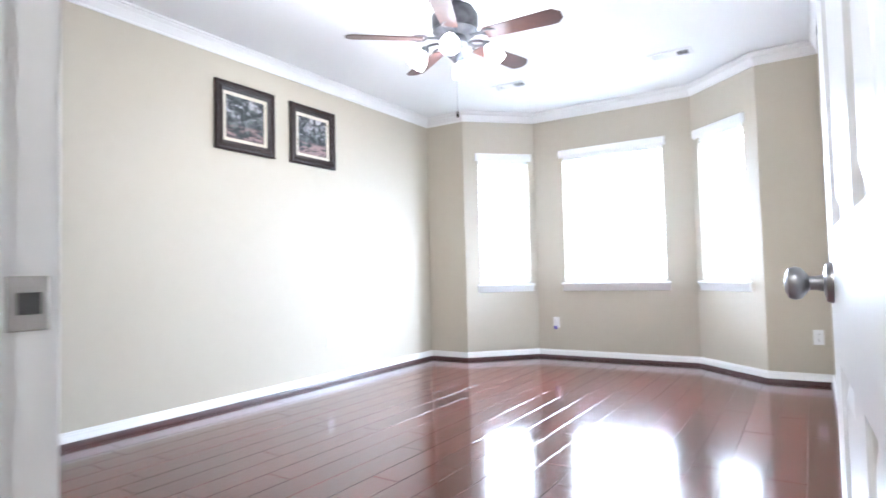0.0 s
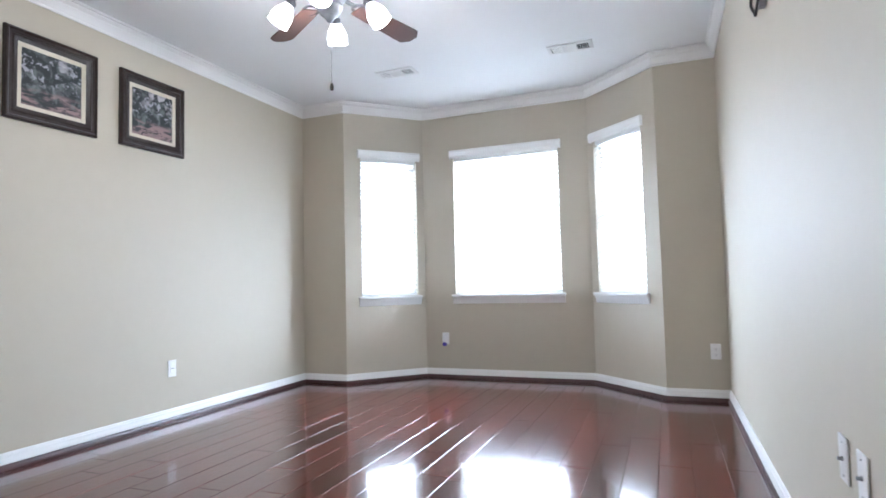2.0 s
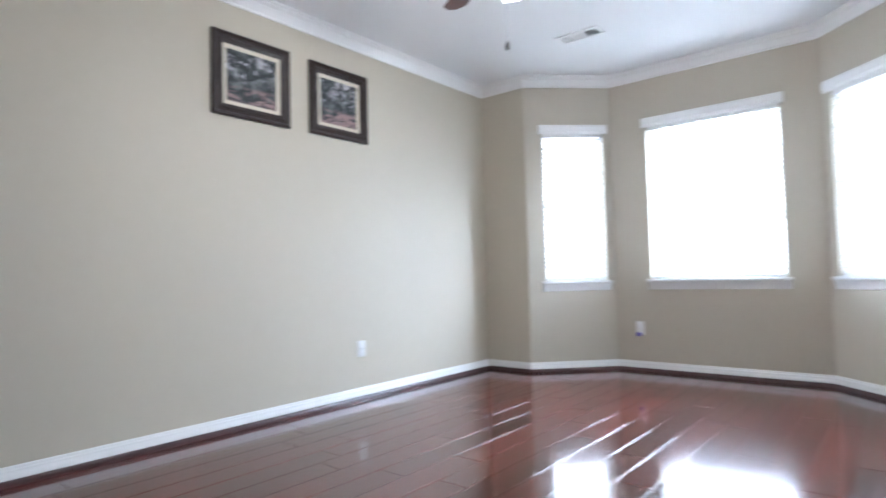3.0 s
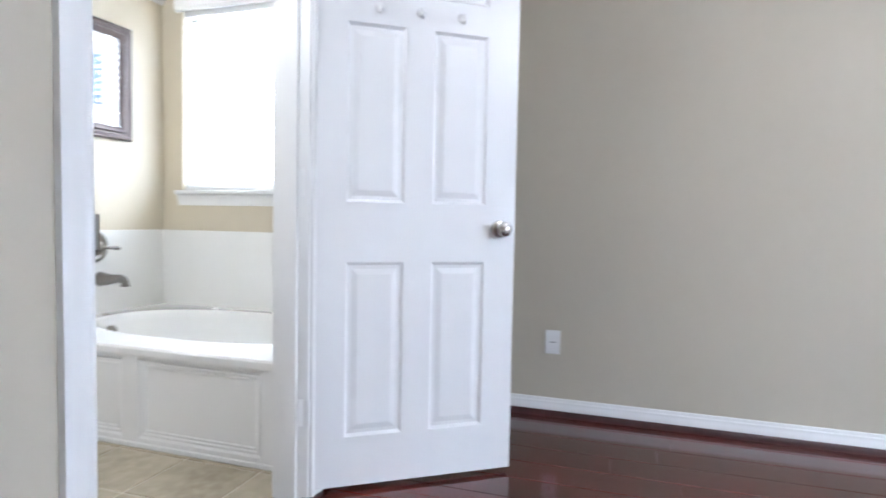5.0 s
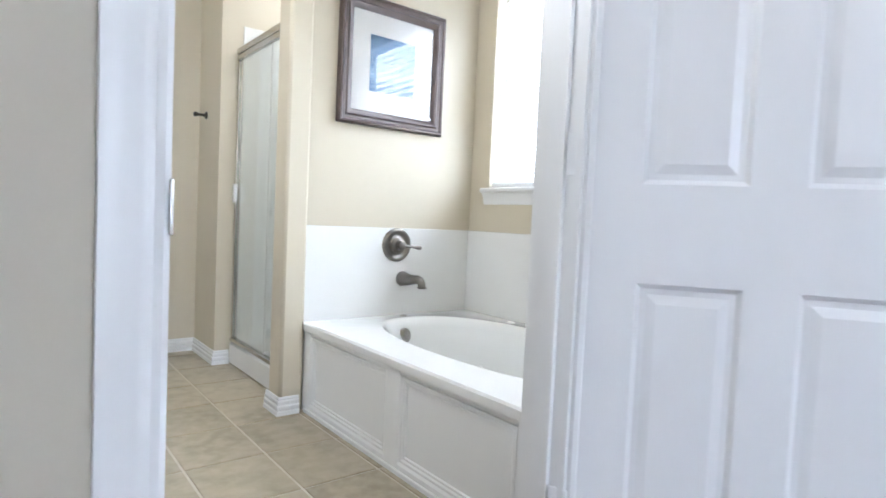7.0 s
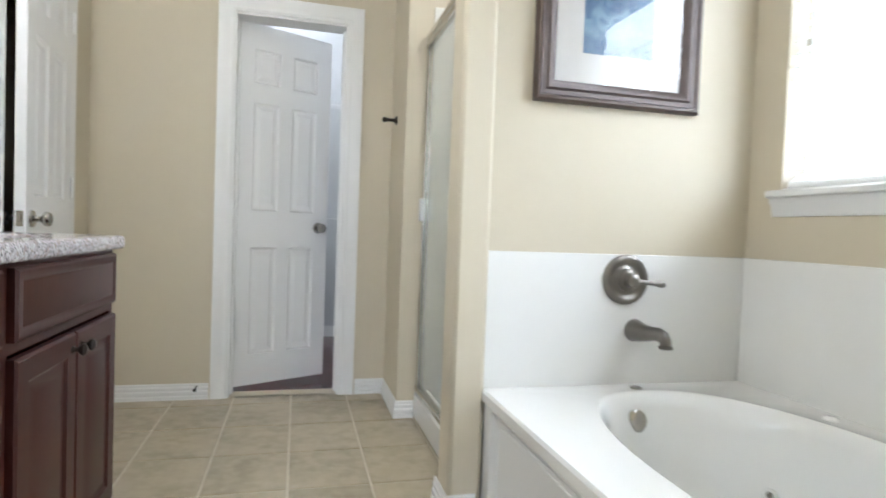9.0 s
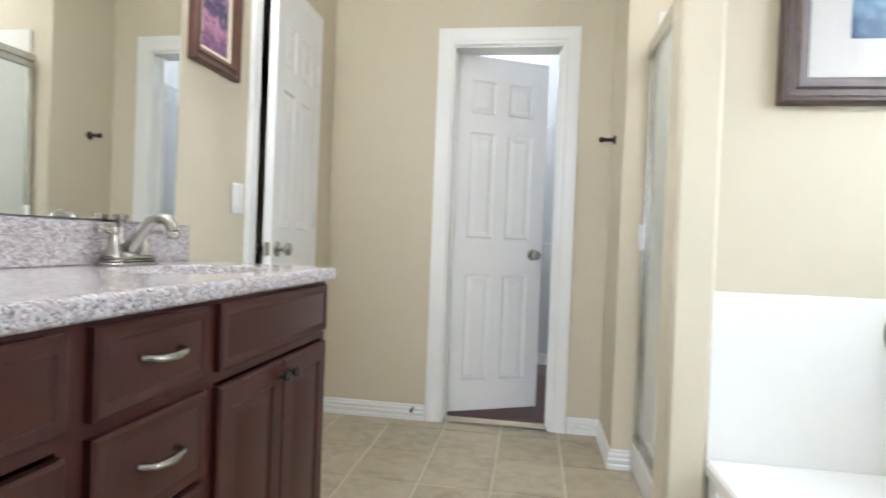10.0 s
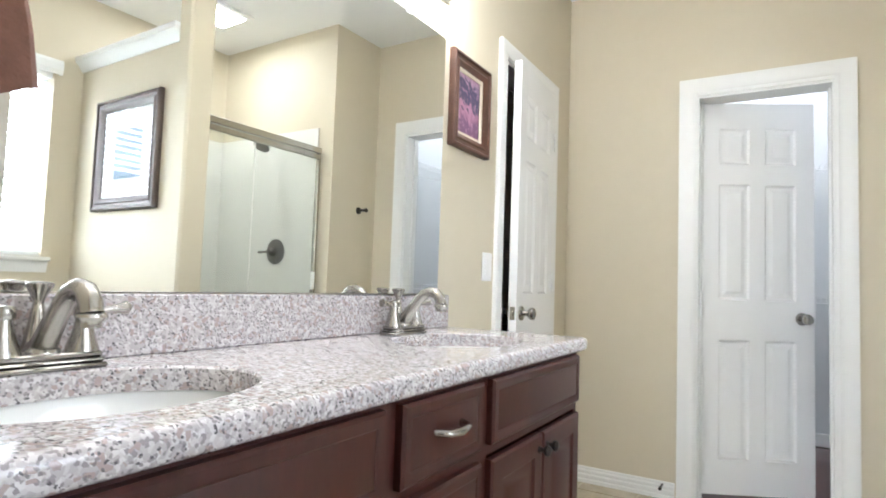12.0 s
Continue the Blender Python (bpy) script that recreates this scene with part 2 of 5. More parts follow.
def granite():
    m = bpy.data.materials.new("speckled_granite")
    m.use_nodes = True
    nt = m.node_tree
    n, ln = nt.nodes, nt.links
    b = n["Principled BSDF"]
    b.inputs["Roughness"].default_value = 0.12
    tc = n.new("ShaderNodeTexCoord")
    last = None
    for scale, lo, hi, colour in ((55, 0.0, 0.0, (0.44, 0.405, 0.410)), (150, 0.30, 0.85, (0.66, 0.64, 0.64)), (230, 0.0, 0.18, (0.28, 0.255, 0.262)), (130, 0.0, 0.14, (0.37, 0.300, 0.285)), (300, 0.0, 0.07, (0.12, 0.112, 0.118))):
        if last is None:
            rgb = n.new("ShaderNodeRGB")
            rgb.outputs[0].default_value = (*colour, 1)
            last = rgb.outputs[0]
            continue
        v = n.new("ShaderNodeTexVoronoi")
        v.inputs["Scale"].default_value = scale
        ln.new(tc.outputs["Object"], v.inputs["Vector"])
        sep = n.new("ShaderNodeSeparateColor")
        ln.new(v.outputs["Color"], sep.inputs[0])
        lt = n.new("ShaderNodeMapRange")
        lt.inputs["From Min"].default_value, lt.inputs["From Max"].default_value = hi - 0.03 if lo == 0 else lo, hi + 0.03
        lt.inputs["To Min"].default_value, lt.inputs["To Max"].default_value = (1, 0) if lo == 0 else (0, 0.8)
        ln.new(sep.outputs[0], lt.inputs["Value"])
        mix = n.new("ShaderNodeMix")
        mix.data_type = "RGBA"
        ln.new(lt.outputs[0], mix.inputs["Factor"]), ln.new(last, mix.inputs["A"])
        mix.inputs["B"].default_value = (*colour, 1)
        last = mix.outputs["Result"]
    ln.new(last, b.inputs["Base Color"])
    return m


GRANITE = granite()


def painting(name, sky_c, mid_c, low_c, light_c, scale, wz):
    """Brushed paint: bands of colour from top to foot, broken up by noise (object space, z up)."""
    m = bpy.data.materials.new(name)
    m.use_nodes = True
    nt = m.node_tree
    n, ln = nt.nodes, nt.links
    b = n["Principled BSDF"]
    b.inputs["Roughness"].default_value = 0.45
    tc, sp = n.new("ShaderNodeTexCoord"), n.new("ShaderNodeSeparateXYZ")
    ln.new(tc.outputs["Object"], sp.inputs[0])
    nz = n.new("ShaderNodeTexNoise")
    nz.inputs["Scale"].default_value, nz.inputs["Detail"].default_value, nz.inputs["Distortion"].default_value = scale, 8, 1.5
    ln.new(tc.outputs["Object"], nz.inputs["Vector"])
    h = n.new("ShaderNodeMapRange")
    h.inputs["From Min"].default_value, h.inputs["From Max"].default_value = -wz, wz
    ln.new(sp.outputs["Z"], h.inputs["Value"])
    ma = n.new("ShaderNodeMath")
    ma.operation = "MULTIPLY_ADD"
    ma.inputs[1].default_value = 0.9
    ln.new(nz.outputs["Fac"], ma.inputs[0])
    ln.new(h.outputs[0], ma.inputs[2])
    r = n.new("ShaderNodeValToRGB")
    e = r.color_ramp.elements
    e[0].position, e[0].color = 0.45, (*low_c, 1)
    e[1].position, e[1].color = 1.4 / 1.5, (*sky_c, 1)
    for p, c in ((0.62, light_c), (0.68, mid_c), (0.84, mid_c)):
        q = e.new(p)
        q.color = (*c, 1)
    sc = n.new("ShaderNodeMath")
    sc.operation = "MULTIPLY"
    sc.inputs[1].default_value = 0.68
    ln.new(ma.outputs[0], sc.inputs[0])
    ln.new(sc.outputs[0], r.inputs[0])
    n2 = n.new("ShaderNodeTexNoise")
    n2.inputs["Scale"].default_value, n2.inputs["Detail"].default_value = scale * 3, 6
    ln.new(tc.outputs["Object"], n2.inputs["Vector"])
    r2 = n.new("ShaderNodeMapRange")
    r2.inputs["From Min"].default_value, r2.inputs["From Max"].default_value, r2.inputs["To Max"].default_value = 0.52, 0.68, 0.7
    ln.new(n2.outputs["Fac"], r2.inputs["Value"])
    mix = n.new("ShaderNodeMix")
    mix.data_type = "RGBA"
    ln.new(r2.outputs[0], mix.inputs["Factor"]), ln.new(r.outputs[0], mix.inputs["A"])
    mix.inputs["B"].default_value = (*[0.5 * (a + c) for a, c in zip(light_c, sky_c)], 1)
    ln.new(mix.outputs["Result"], b.inputs["Base Color"])
    return m


def garden(name, shift, sky_x):
    """Oil of a garden: dark foliage, pale blossom and sky between the trees, a pink path along the foot."""
    m = bpy.data.materials.new(name)
    m.use_nodes = True
    nt = m.node_tree
    n, ln = nt.nodes, nt.links
    b = n["Principled BSDF"]
    b.inputs["Roughness"].default_value = 0.45
    tc, mp, sp = n.new("ShaderNodeTexCoord"), n.new("ShaderNodeMapping"), n.new("ShaderNodeSeparateXYZ")
    mp.inputs["Location"].default_value = shift
    ln.new(tc.outputs["Object"], mp.inputs["Vector"]), ln.new(tc.outputs["Object"], sp.inputs[0])

    def noise(scale, stretch, lo, hi):
        st, nz, mr = n.new("ShaderNodeMapping"), n.new("ShaderNodeTexNoise"), n.new("ShaderNodeMapRange")
        st.inputs["Scale"].default_value = stretch
        nz.inputs["Scale"].default_value, nz.inputs["Detail"].default_value, nz.inputs["Distortion"].default_value = scale, 6, 0.8
        mr.inputs["From Min"].default_value, mr.inputs["From Max"].default_value = lo, hi
        ln.new(mp.outputs[0], st.inputs[0]), ln.new(st.outputs[0], nz.inputs["Vector"]), ln.new(nz.outputs["Fac"], mr.inputs["Value"])
        return mr.outputs[0]

    def band(socket, lo, hi):
        mr = n.new("ShaderNodeMapRange")
        mr.inputs["From Min"].default_value, mr.inputs["From Max"].default_value = lo, hi
        ln.new(socket, mr.inputs["Value"])
        return mr.outputs[0]

    def times(a, c):
        mu = n.new("ShaderNodeMath")
        mu.operation = "MULTIPLY"
        ln.new(a, mu.inputs[0]), ln.new(c, mu.inputs[1])
        return mu.outputs[0]

    def lay(under, over, fac):
        mx = n.new("ShaderNodeMix")
        mx.data_type = "RGBA"
        if isinstance(under, tuple):
            mx.inputs["A"].default_value = (*under, 1)
        else:
            ln.new(under, mx.inputs["A"])
        mx.inputs["B"].default_value = (*over, 1)
        ln.new(fac, mx.inputs["Factor"])
        return mx.outputs["Result"]

    col = lay((0.012, 0.016, 0.018), (0.115, 0.130, 0.125), noise(16, (1, 1, 1), 0.48, 0.66))
    col = lay(col, (0.46, 0.42, 0.44), times(noise(13, (1, 1, 1), 0.54, 0.64), times(band(sp.outputs["X"], sky_x, sky_x - 0.12), band(sp.outputs["Z"], 0.0, 0.07))))
    col = lay(col, (0.34, 0.33, 0.36), times(noise(30, (1, 1, 1), 0.56, 0.64), band(sp.outputs["Z"], -0.06, 0.02)))
    col = lay(col, (0.27, 0.175, 0.170), times(noise(9, (0.6, 1, 2.6), 0.42, 0.54), band(sp.outputs["Z"], -0.045, -0.075)))
    col = lay(col, (0.030, 0.024, 0.030), times(noise(22, (0.8, 1, 2.0), 0.54, 0.62), band(sp.outputs["Z"], -0.08, -0.11)))
    ln.new(col, b.inputs["Base Color"])
    return m


ART_1 = garden("garden_painting", (0.0, 0.0, 0.0), 0.06)
ART_2 = garden("lane_painting", (3.7, 0.0, 1.9), 0.12)
ART_3 = painting("blue_print", (0.045, 0.12, 0.25), (0.05, 0.13, 0.25), (0.04, 0.11, 0.22), (0.20, 0.33, 0.45), 12, 0.2)
ART_4 = painting("mauve_landscape", (0.46, 0.30, 0.42), (0.05, 0.04, 0.10), (0.16, 0.07, 0.16), (0.45, 0.22, 0.32), 16, 0.12)

# ---------------------------------------------------------------- mesh tools
class Mesh:
    """Collects vertices and faces of one part."""

    def __init__(self):
        self.v, self.f = [], []

    def add(self, vs, fs):
        o = len(self.v)
        self.v += [tuple(p) for p in vs]
        self.f += [tuple(o + i for i in q) for q in fs]
        return self

    def box(self, x0, x1, y0, y1, z0, z1, c=0.0, m=None):
        lo, hi = (x0, y0, z0), (x1, y1, z1)
        if c <= 0:
            vs = [(hi[0] if i & 1 else lo[0], hi[1] if i & 2 else lo[1], hi[2] if i & 4 else lo[2]) for i in range(8)]
            fs = [(0, 2, 3, 1), (4, 5, 7, 6), (0, 1, 5, 4), (2, 6, 7, 3), (0, 4, 6, 2), (1, 3, 7, 5)]
        else:
            vs, fs, at = [], [], {}
            for i in range(8):
                for a in range(3):
                    p = []
                    for k in range(3):
                        s = i >> k & 1
                        e = hi[k] if s else lo[k]
                        p.append(e if k == a else e + (-c if s else c))
                    at[i, a] = len(vs)
                    vs.append(tuple(p))
            for a in range(3):
                b, d = (a + 1) % 3, (a + 2) % 3
                for s in (0, 1):
                    q = [(s << a) | (u << b) | (w << d) for u, w in ((0, 0), (1, 0), (1, 1), (0, 1))]
                    fs.append(tuple(at[i, a] for i in q))
                for u in (0, 1):
                    for w in (0, 1):
                        i0 = (u << b) | (w << d)
                        i1 = i0 | (1 << a)
                        fs.append((at[i0, b], at[i1, b], at[i1, d], at[i0, d]))
            for i in range(8):
                fs.append((at[i, 0], at[i, 1], at[i, 2]))
        if m is not None:
            vs = [m @ Vector(p) for p in vs]
        return self.add(vs, fs)

    def lathe(self, profile, seg=20, m=None, cap=True):
        vs, fs = [], []
        for r, z in profile:
            for k in range(seg):
                a = 2 * math.pi * k / seg
                vs.append(Vector((r * math.cos(a), r * math.sin(a), z)))
        n = len(profile)
        for j in range(n - 1):
            for k in range(seg):
                l = (k + 1) % seg
                fs.append((j * seg + k, j * seg + l, (j + 1) * seg + l, (j + 1) * seg + k))
        if cap:
            fs.append(tuple(range(seg)))
            fs.append(tuple((n - 1) * seg + k for k in range(seg)))
        return self.add([m @ p for p in vs] if m is not None else vs, fs)

    def tube(self, pts, radii, seg=12):
        pts = [Vector(p) for p in pts]
        if not hasattr(radii, "__len__"):
            radii = [radii] * len(pts)
        vs, fs, up = [], [], Vector((0.13, 0.21, 0.97))
        for j, p in enumerate(pts):
            d = (pts[min(j + 1, len(pts) - 1)] - pts[max(j - 1, 0)]).normalized()
            s = d.cross(up)
            if s.length < 0.05:
                s = d.cross(Vector((1, 0, 0)))
            s.normalize()
            up = s.cross(d).normalized()
            for k in range(seg):
                a = 2 * math.pi * k / seg
                vs.append(p + (s * math.cos(a) + up * math.sin(a)) * radii[j])
        for j in range(len(pts) - 1):
            for k in range(seg):
                l = (k + 1) % seg
                fs.append((j * seg + k, j * seg + l, (j + 1) * seg + l, (j + 1) * seg + k))
        fs += [tuple(range(seg)), tuple((len(pts) - 1) * seg + k for k in range(seg))]
        return self.add(vs, fs)

    def sweep(self, path, profile):
        """A moulding along a level path; profile: closed loop of (out to the left of the way, z)."""
        path = [Vector(p) for p in path]
        n, k = len(path), len(profile)
        vs, fs = [], []
        for j, p in enumerate(path):
            a = (p - path[j - 1]).normalized() if j else (path[1] - p).normalized()
            b = (path[j + 1] - p).normalized() if j < n - 1 else a
            na, nb = Vector((-a.y, a.x)), Vector((-b.y, b.x))
            mid = (na + nb).normalized()
            mid /= max(0.3, mid.dot(na))
            vs += [(p.x + mid.x * u, p.y + mid.y * u, z) for u, z in profile]
        for j in range(n - 1):
            for i in range(k):
                l = (i + 1) % k
                fs.append((j * k + i, j * k + l, (j + 1) * k + l, (j + 1) * k + i))
        fs += [tuple(range(k)), tuple((n - 1) * k + i for i in range(k))]
        return self.add(vs, fs)

    def turn(self, m):
        self.v = [tuple(m @ Vector(p)) for p in self.v]
        return self


def finish(name, mesh, mat, smooth=True):
    me = bpy.data.meshes.new(name)
    me.from_pydata(mesh.v, [], mesh.f)
    bm = bmesh.new()
    bm.from_mesh(me)
    bmesh.ops.recalc_face_normals(bm, faces=bm.faces)
    bm.to_mesh(me)
    bm.free()
    if smooth:
        me.shade_smooth()
        me.set_sharp_from_angle(angle=radians(38))
    me.materials.append(mat)
    return me


def part(name, mesh, mat, parent, label="", at=None):
    ob = new(name, finish(name, mesh, mat))
    if parent is not None:
        ob.parent = parent
    if at is not None:
        ob.matrix_basis = at
    if label:
        tagged(ob, label)
    return ob


def thing(name, label, category, at=None, group="", kind=""):
    ob = new(name)
    ob.empty_display_size = 0.1
    if at is not None:
        ob.matrix_basis = at
    return tagged(ob, label, category, group, kind)


def structure(name, mesh, mat, label, category="wall"):
    return tagged(part(name, mesh, mat, None), label, category, kind="structure")


def wall_mesh(p0, p1, thick, z0, z1, holes=(), ext=(0, 0)):
    """A wall whose inner face runs from p0 to p1 and whose body lies to the left; holes: (s0, s1, z0, z1) along it."""
    p0, p1 = Vector(p0), Vector(p1)
    d = (p1 - p0).normalized()
    n = Vector((-d.y, d.x))
    ln = (p1 - p0).length
    ss = sorted({-ext[0], ln + ext[1], *[h[0] for h in holes], *[h[1] for h in holes]})
    zs = sorted({z0, z1, *[h[2] for h in holes], *[h[3] for h in holes]})
    m = Matrix(((d.x, n.x, 0, p0.x), (d.y, n.y, 0, p0.y), (0, 0, 1, 0), (0, 0, 0, 1)))
    out = Mesh()
    solid = lambda i, j: 0 <= i < len(ss) - 1 and 0 <= j < len(zs) - 1 and not any(h[0] - 1e-6 <= ss[i] and ss[i + 1] <= h[1] + 1e-6 and h[2] - 1e-6 <= zs[j] and zs[j + 1] <= h[3] + 1e-6 for h in holes)
    idx = {}

    def vert(i, j, k):
        if (i, j, k) not in idx:
            idx[i, j, k] = len(out.v)
            out.v.append(tuple(m @ Vector((ss[i], thick * k, zs[j]))))
        return idx[i, j, k]

    for i in range(len(ss) - 1):
        for j in range(len(zs) - 1):
            if not solid(i, j):
                continue
            for k in (0, 1):
                out.f.append((vert(i, j, k), vert(i + 1, j, k), vert(i + 1, j + 1, k), vert(i, j + 1, k)))
            for (di, dj, a, b) in ((-1, 0, (i, j), (i, j + 1)), (1, 0, (i + 1, j), (i + 1, j + 1)), (0, -1, (i, j), (i + 1, j)), (0, 1, (i, j + 1), (i + 1, j + 1))):
                if not solid(i + di, j + dj):
                    out.f.append((vert(*a, 0), vert(*b, 0), vert(*b, 1), vert(*a, 1)))
    return out


# ---------------------------------------------------------------- setting
gr = Mesh()
gr.box(-400, 400, -400, 400, -0.55, -0.45)
structure("ground", gr, GRASS, "flat green lawn around the house", "ground")

FZ = 0.022                                     # top of the plank floor
BASE = [(0, 0.050), (0, 0.110), (0.006, 0.110), (0.009, 0.103), (0.009, 0.097), (0.013, 0.092), (0.013, 0.078), (0.016, 0.073), (0.016, 0.050)]
SHOEP = [(0, FZ), (0, 0.052), (0.017, 0.052), (0.024, 0.044), (0.027, FZ)]
BASEB = [(0, 0.0), (0, 0.084), (0.005, 0.084), (0.008, 0.076), (0.006, 0.070), (0.011, 0.064), (0.011, 0.052), (0.008, 0.048), (0.014, 0.042), (0.014, 0.026), (0.011, 0.022), (0.016, 0.017), (0.016, 0.0)]
CROWN = [(0, ZC - 0.001), (0, ZC - 0.106), (0.009, ZC - 0.106), (0.011, ZC - 0.094), (0.007, ZC - 0.090), (0.012, ZC - 0.080), (0.022, ZC - 0.058), (0.030, ZC - 0.044), (0.028, ZC - 0.040), (0.038, ZC - 0.030), (0.046, ZC - 0.022), (0.044, ZC - 0.017), (0.056, ZC - 0.013), (0.056, ZC - 0.001)]


XR = 2.30                                      # where the entry wall steps back


def walls():
    t = 0.14
    z0, z1 = -0.1, ZC + 0.1
    # bedroom, walked so that the room lies to the right and the body to the left
    structure("wall_west", wall_mesh((0, YB), (0, D_), t, z0, z1, ext=(0, t)), PAINT, "long beige painted bedroom wall")
    structure("wall_north_1", wall_mesh((0, D_), (0.465, D_), t, z0, z1), PAINT, "short beige wall beside the bay")
    for k, (p0, p1, (a, b)) in enumerate(BAYS):
        structure("wall_bay_%d" % (k + 1), wall_mesh(p0, p1, t, z0, z1, [(a, b, ZS, ZH)], ext=(0.0 if k == 0 else 0.058, 0.0 if k == 2 else 0.058)), PAINT, "beige bay wall with a window")
    structure("wall_north_2", wall_mesh((3.26, D_), (W_, D_), t, z0, z1), PAINT, "short beige wall beside the bay")
    structure("wall_east", wall_mesh((W_, D_), (W_, YE), t, z0, z1, ext=(t, 0)), PAINT, "beige painted bedroom wall with cable plates")
    structure("wall_entry", wall_mesh((W_ + t, YE), (XR, YE), 0.12, z0, z1, [(W_ + t - 3.64, W_ + t - 2.73, z0 + 0.1, 2.05)]), PAINT, "beige wall with the open entry door")
    structure("wall_return", wall_mesh((XR, YE), (XR, YB), 0.045, z0, z1, ext=(0.12, 0)), PAINT, "short beige return wall")
    structure("wall_south", wall_mesh((XR, YB), (0, YB), YB - YBB, z0, z1, [(XR - 1.952, XR - 1.126, z0 + 0.1, 2.05)], ext=(-0.045, 0.19)), PAINT, "beige wall between bedroom and bathroom")
    # bathroom
    structure("wall_bath_west", wall_mesh((XW, -0.55), (XW, YBB), t, z0, z1, [(0.72 + 0.55, 1.95 + 0.55, 1.12, 2.2)], ext=(0.0, 0.0)), PAINTB, "beige bathroom wall with a window over the tub")
    structure("wall_bath_north", wall_mesh((0.95, -0.43), (XW, -0.43), 0.12, z0, z1), PAINTB, "beige wall at the end of the shower")
    structure("wall_closet", wall_mesh((XM + 0.12, YC), (1.07 - 0.12, YC), 0.12, z0, z1, [(XM + 0.12 - 1.916, XM + 0.12 - 1.323, z0 + 0.1, 2.05)]), PAINTB, "beige bathroom wall with the closet door")
    structure("wall_mirror", wall_mesh((XM, YE - 0.12), (XM, YC), 0.125, z0, z1, [(YE - 0.135, YE + 0.455, z0 + 0.1, 2.045)], ext=(0.0, 0.0)), PAINTB, "beige bathroom wall above the vanity")
    structure("wall_shower_side", wall_mesh((1.07, YC), (1.07, -0.43), 0.12, z0, z1), PAINTB, "narrow beige wall beside the shower")
    w = Mesh().box(XW, 0.97, 0.46, 0.567, z0, 2.29)
    structure("wall_partition", w, PAINTB, "low beige partition between tub and shower")
    w = Mesh().box(0.965, 1.078, 0.46, 0.60, z0, z1, 0.014)
    structure("wall_column", w, PAINTB, "beige full-height column with rounded corners")
    cap = Mesh().sweep([(0.965, 0.568), (XW, 0.568)], [(0.0, 2.235), (0, 2.30), (-0.05, 2.30), (-0.05, 2.285), (-0.036, 2.278), (-0.018, 2.25), (-0.006, 2.235)])
    cap.box(XW, 0.965, 0.45, 0.62, 2.30, 2.316)
    structure("trim_ledge", cap, TRIM, "white crown moulding capping the partition", "moulding")
    # closet, toilet room and hall behind the doors
    c = wall_mesh((0.9, -2.6), (0.9, YC - 0.12), 0.1, z0, z1)
    structure("wall_closet_west", c, GREYW, "pale grey closet wall")
    structure("wall_closet_south", wall_mesh((2.9, -2.6), (0.8, -2.6), 0.1, z0, z1), GREYW, "pale grey closet wall")
    structure("wall_closet_east", wall_mesh((2.9, YC - 0.12), (2.9, -2.6), 0.1, z0, z1, ext=(0, 0.1)), GREYW, "pale grey closet wall")
    lin = Mesh().box(0.9, 1.32, YC - 0.13, YC - 0.122, z0, z1).box(1.92, 2.9, YC - 0.13, YC - 0.122, z0, z1).box(1.32, 1.92, YC - 0.13, YC - 0.122, 2.06, z1)
    structure("wall_closet_north", lin, GREYW, "pale grey closet wall around the door")
    structure("wall_toilet_east", wall_mesh((4.1, 0.3), (4.1, YC), 0.1, z0, z1, ext=(0.1, 0)), PAINTB, "dim beige toilet room wall")
    structure("wall_toilet_south", wall_mesh((4.2, YC), (2.71, YC), 0.1, z0, z1), PAINTB, "dim beige toilet room wall")
    structure("wall_toilet_north", wall_mesh((2.72, 0.24), (4.2, 0.24), 0.1, z0, z1), PAINTB, "dim beige toilet room wall")
    structure("wall_south_bath", Mesh().box(XW, 1.126 - 0.064, YBB - 0.006, YBB, z0, z1).box(1.952 + 0.064, XR, YBB - 0.006, YBB, z0, z1).box(1.126 - 0.064, 1.952 + 0.064, YBB - 0.006, YBB, 2.05 + 0.070, z1), PAINTB, "cream bathroom face of the wall round the door")
    structure("wall_hall_south", wall_mesh((5.2, 0.4), (2.6, 0.4), 0.05, z0, z1), PAINT, "beige hall wall")
    structure("wall_hall_east", wall_mesh((5.0, 2.11), (5.0, 0.4), 0.1, z0, z1), PAINT, "beige hall wall")
    structure("wall_hall_north", wall_mesh((3.84, 2.11), (5.1, 2.11), 0.1, z0, z1), PAINT, "beige hall wall")
    # ceilings
    structure("ceiling_bedroom", Mesh().box(-0.14, W_ + 0.14, 2.24, DB + 0.2, ZC, ZC + 0.12).box(2.25, W_ + 0.14, 2.04, 2.24, ZC, ZC + 0.12), CEIL, "flat white bedroom ceiling", "ceiling")
    structure("ceiling_bath", Mesh().box(-0.25, 5.2, -2.75, 2.04, ZC, ZC + 0.12).box(-0.25, 2.25, 2.04, 2.24, ZC, ZC + 0.12), CEIL, "flat white bathroom ceiling", "ceiling")
    structure("roof", Mesh().box(-0.9, 5.9, -3.4, 8.4, ZC + 0.22, ZC + 0.3), BRICKO, "plain flat roof slab", "roof")


walls()


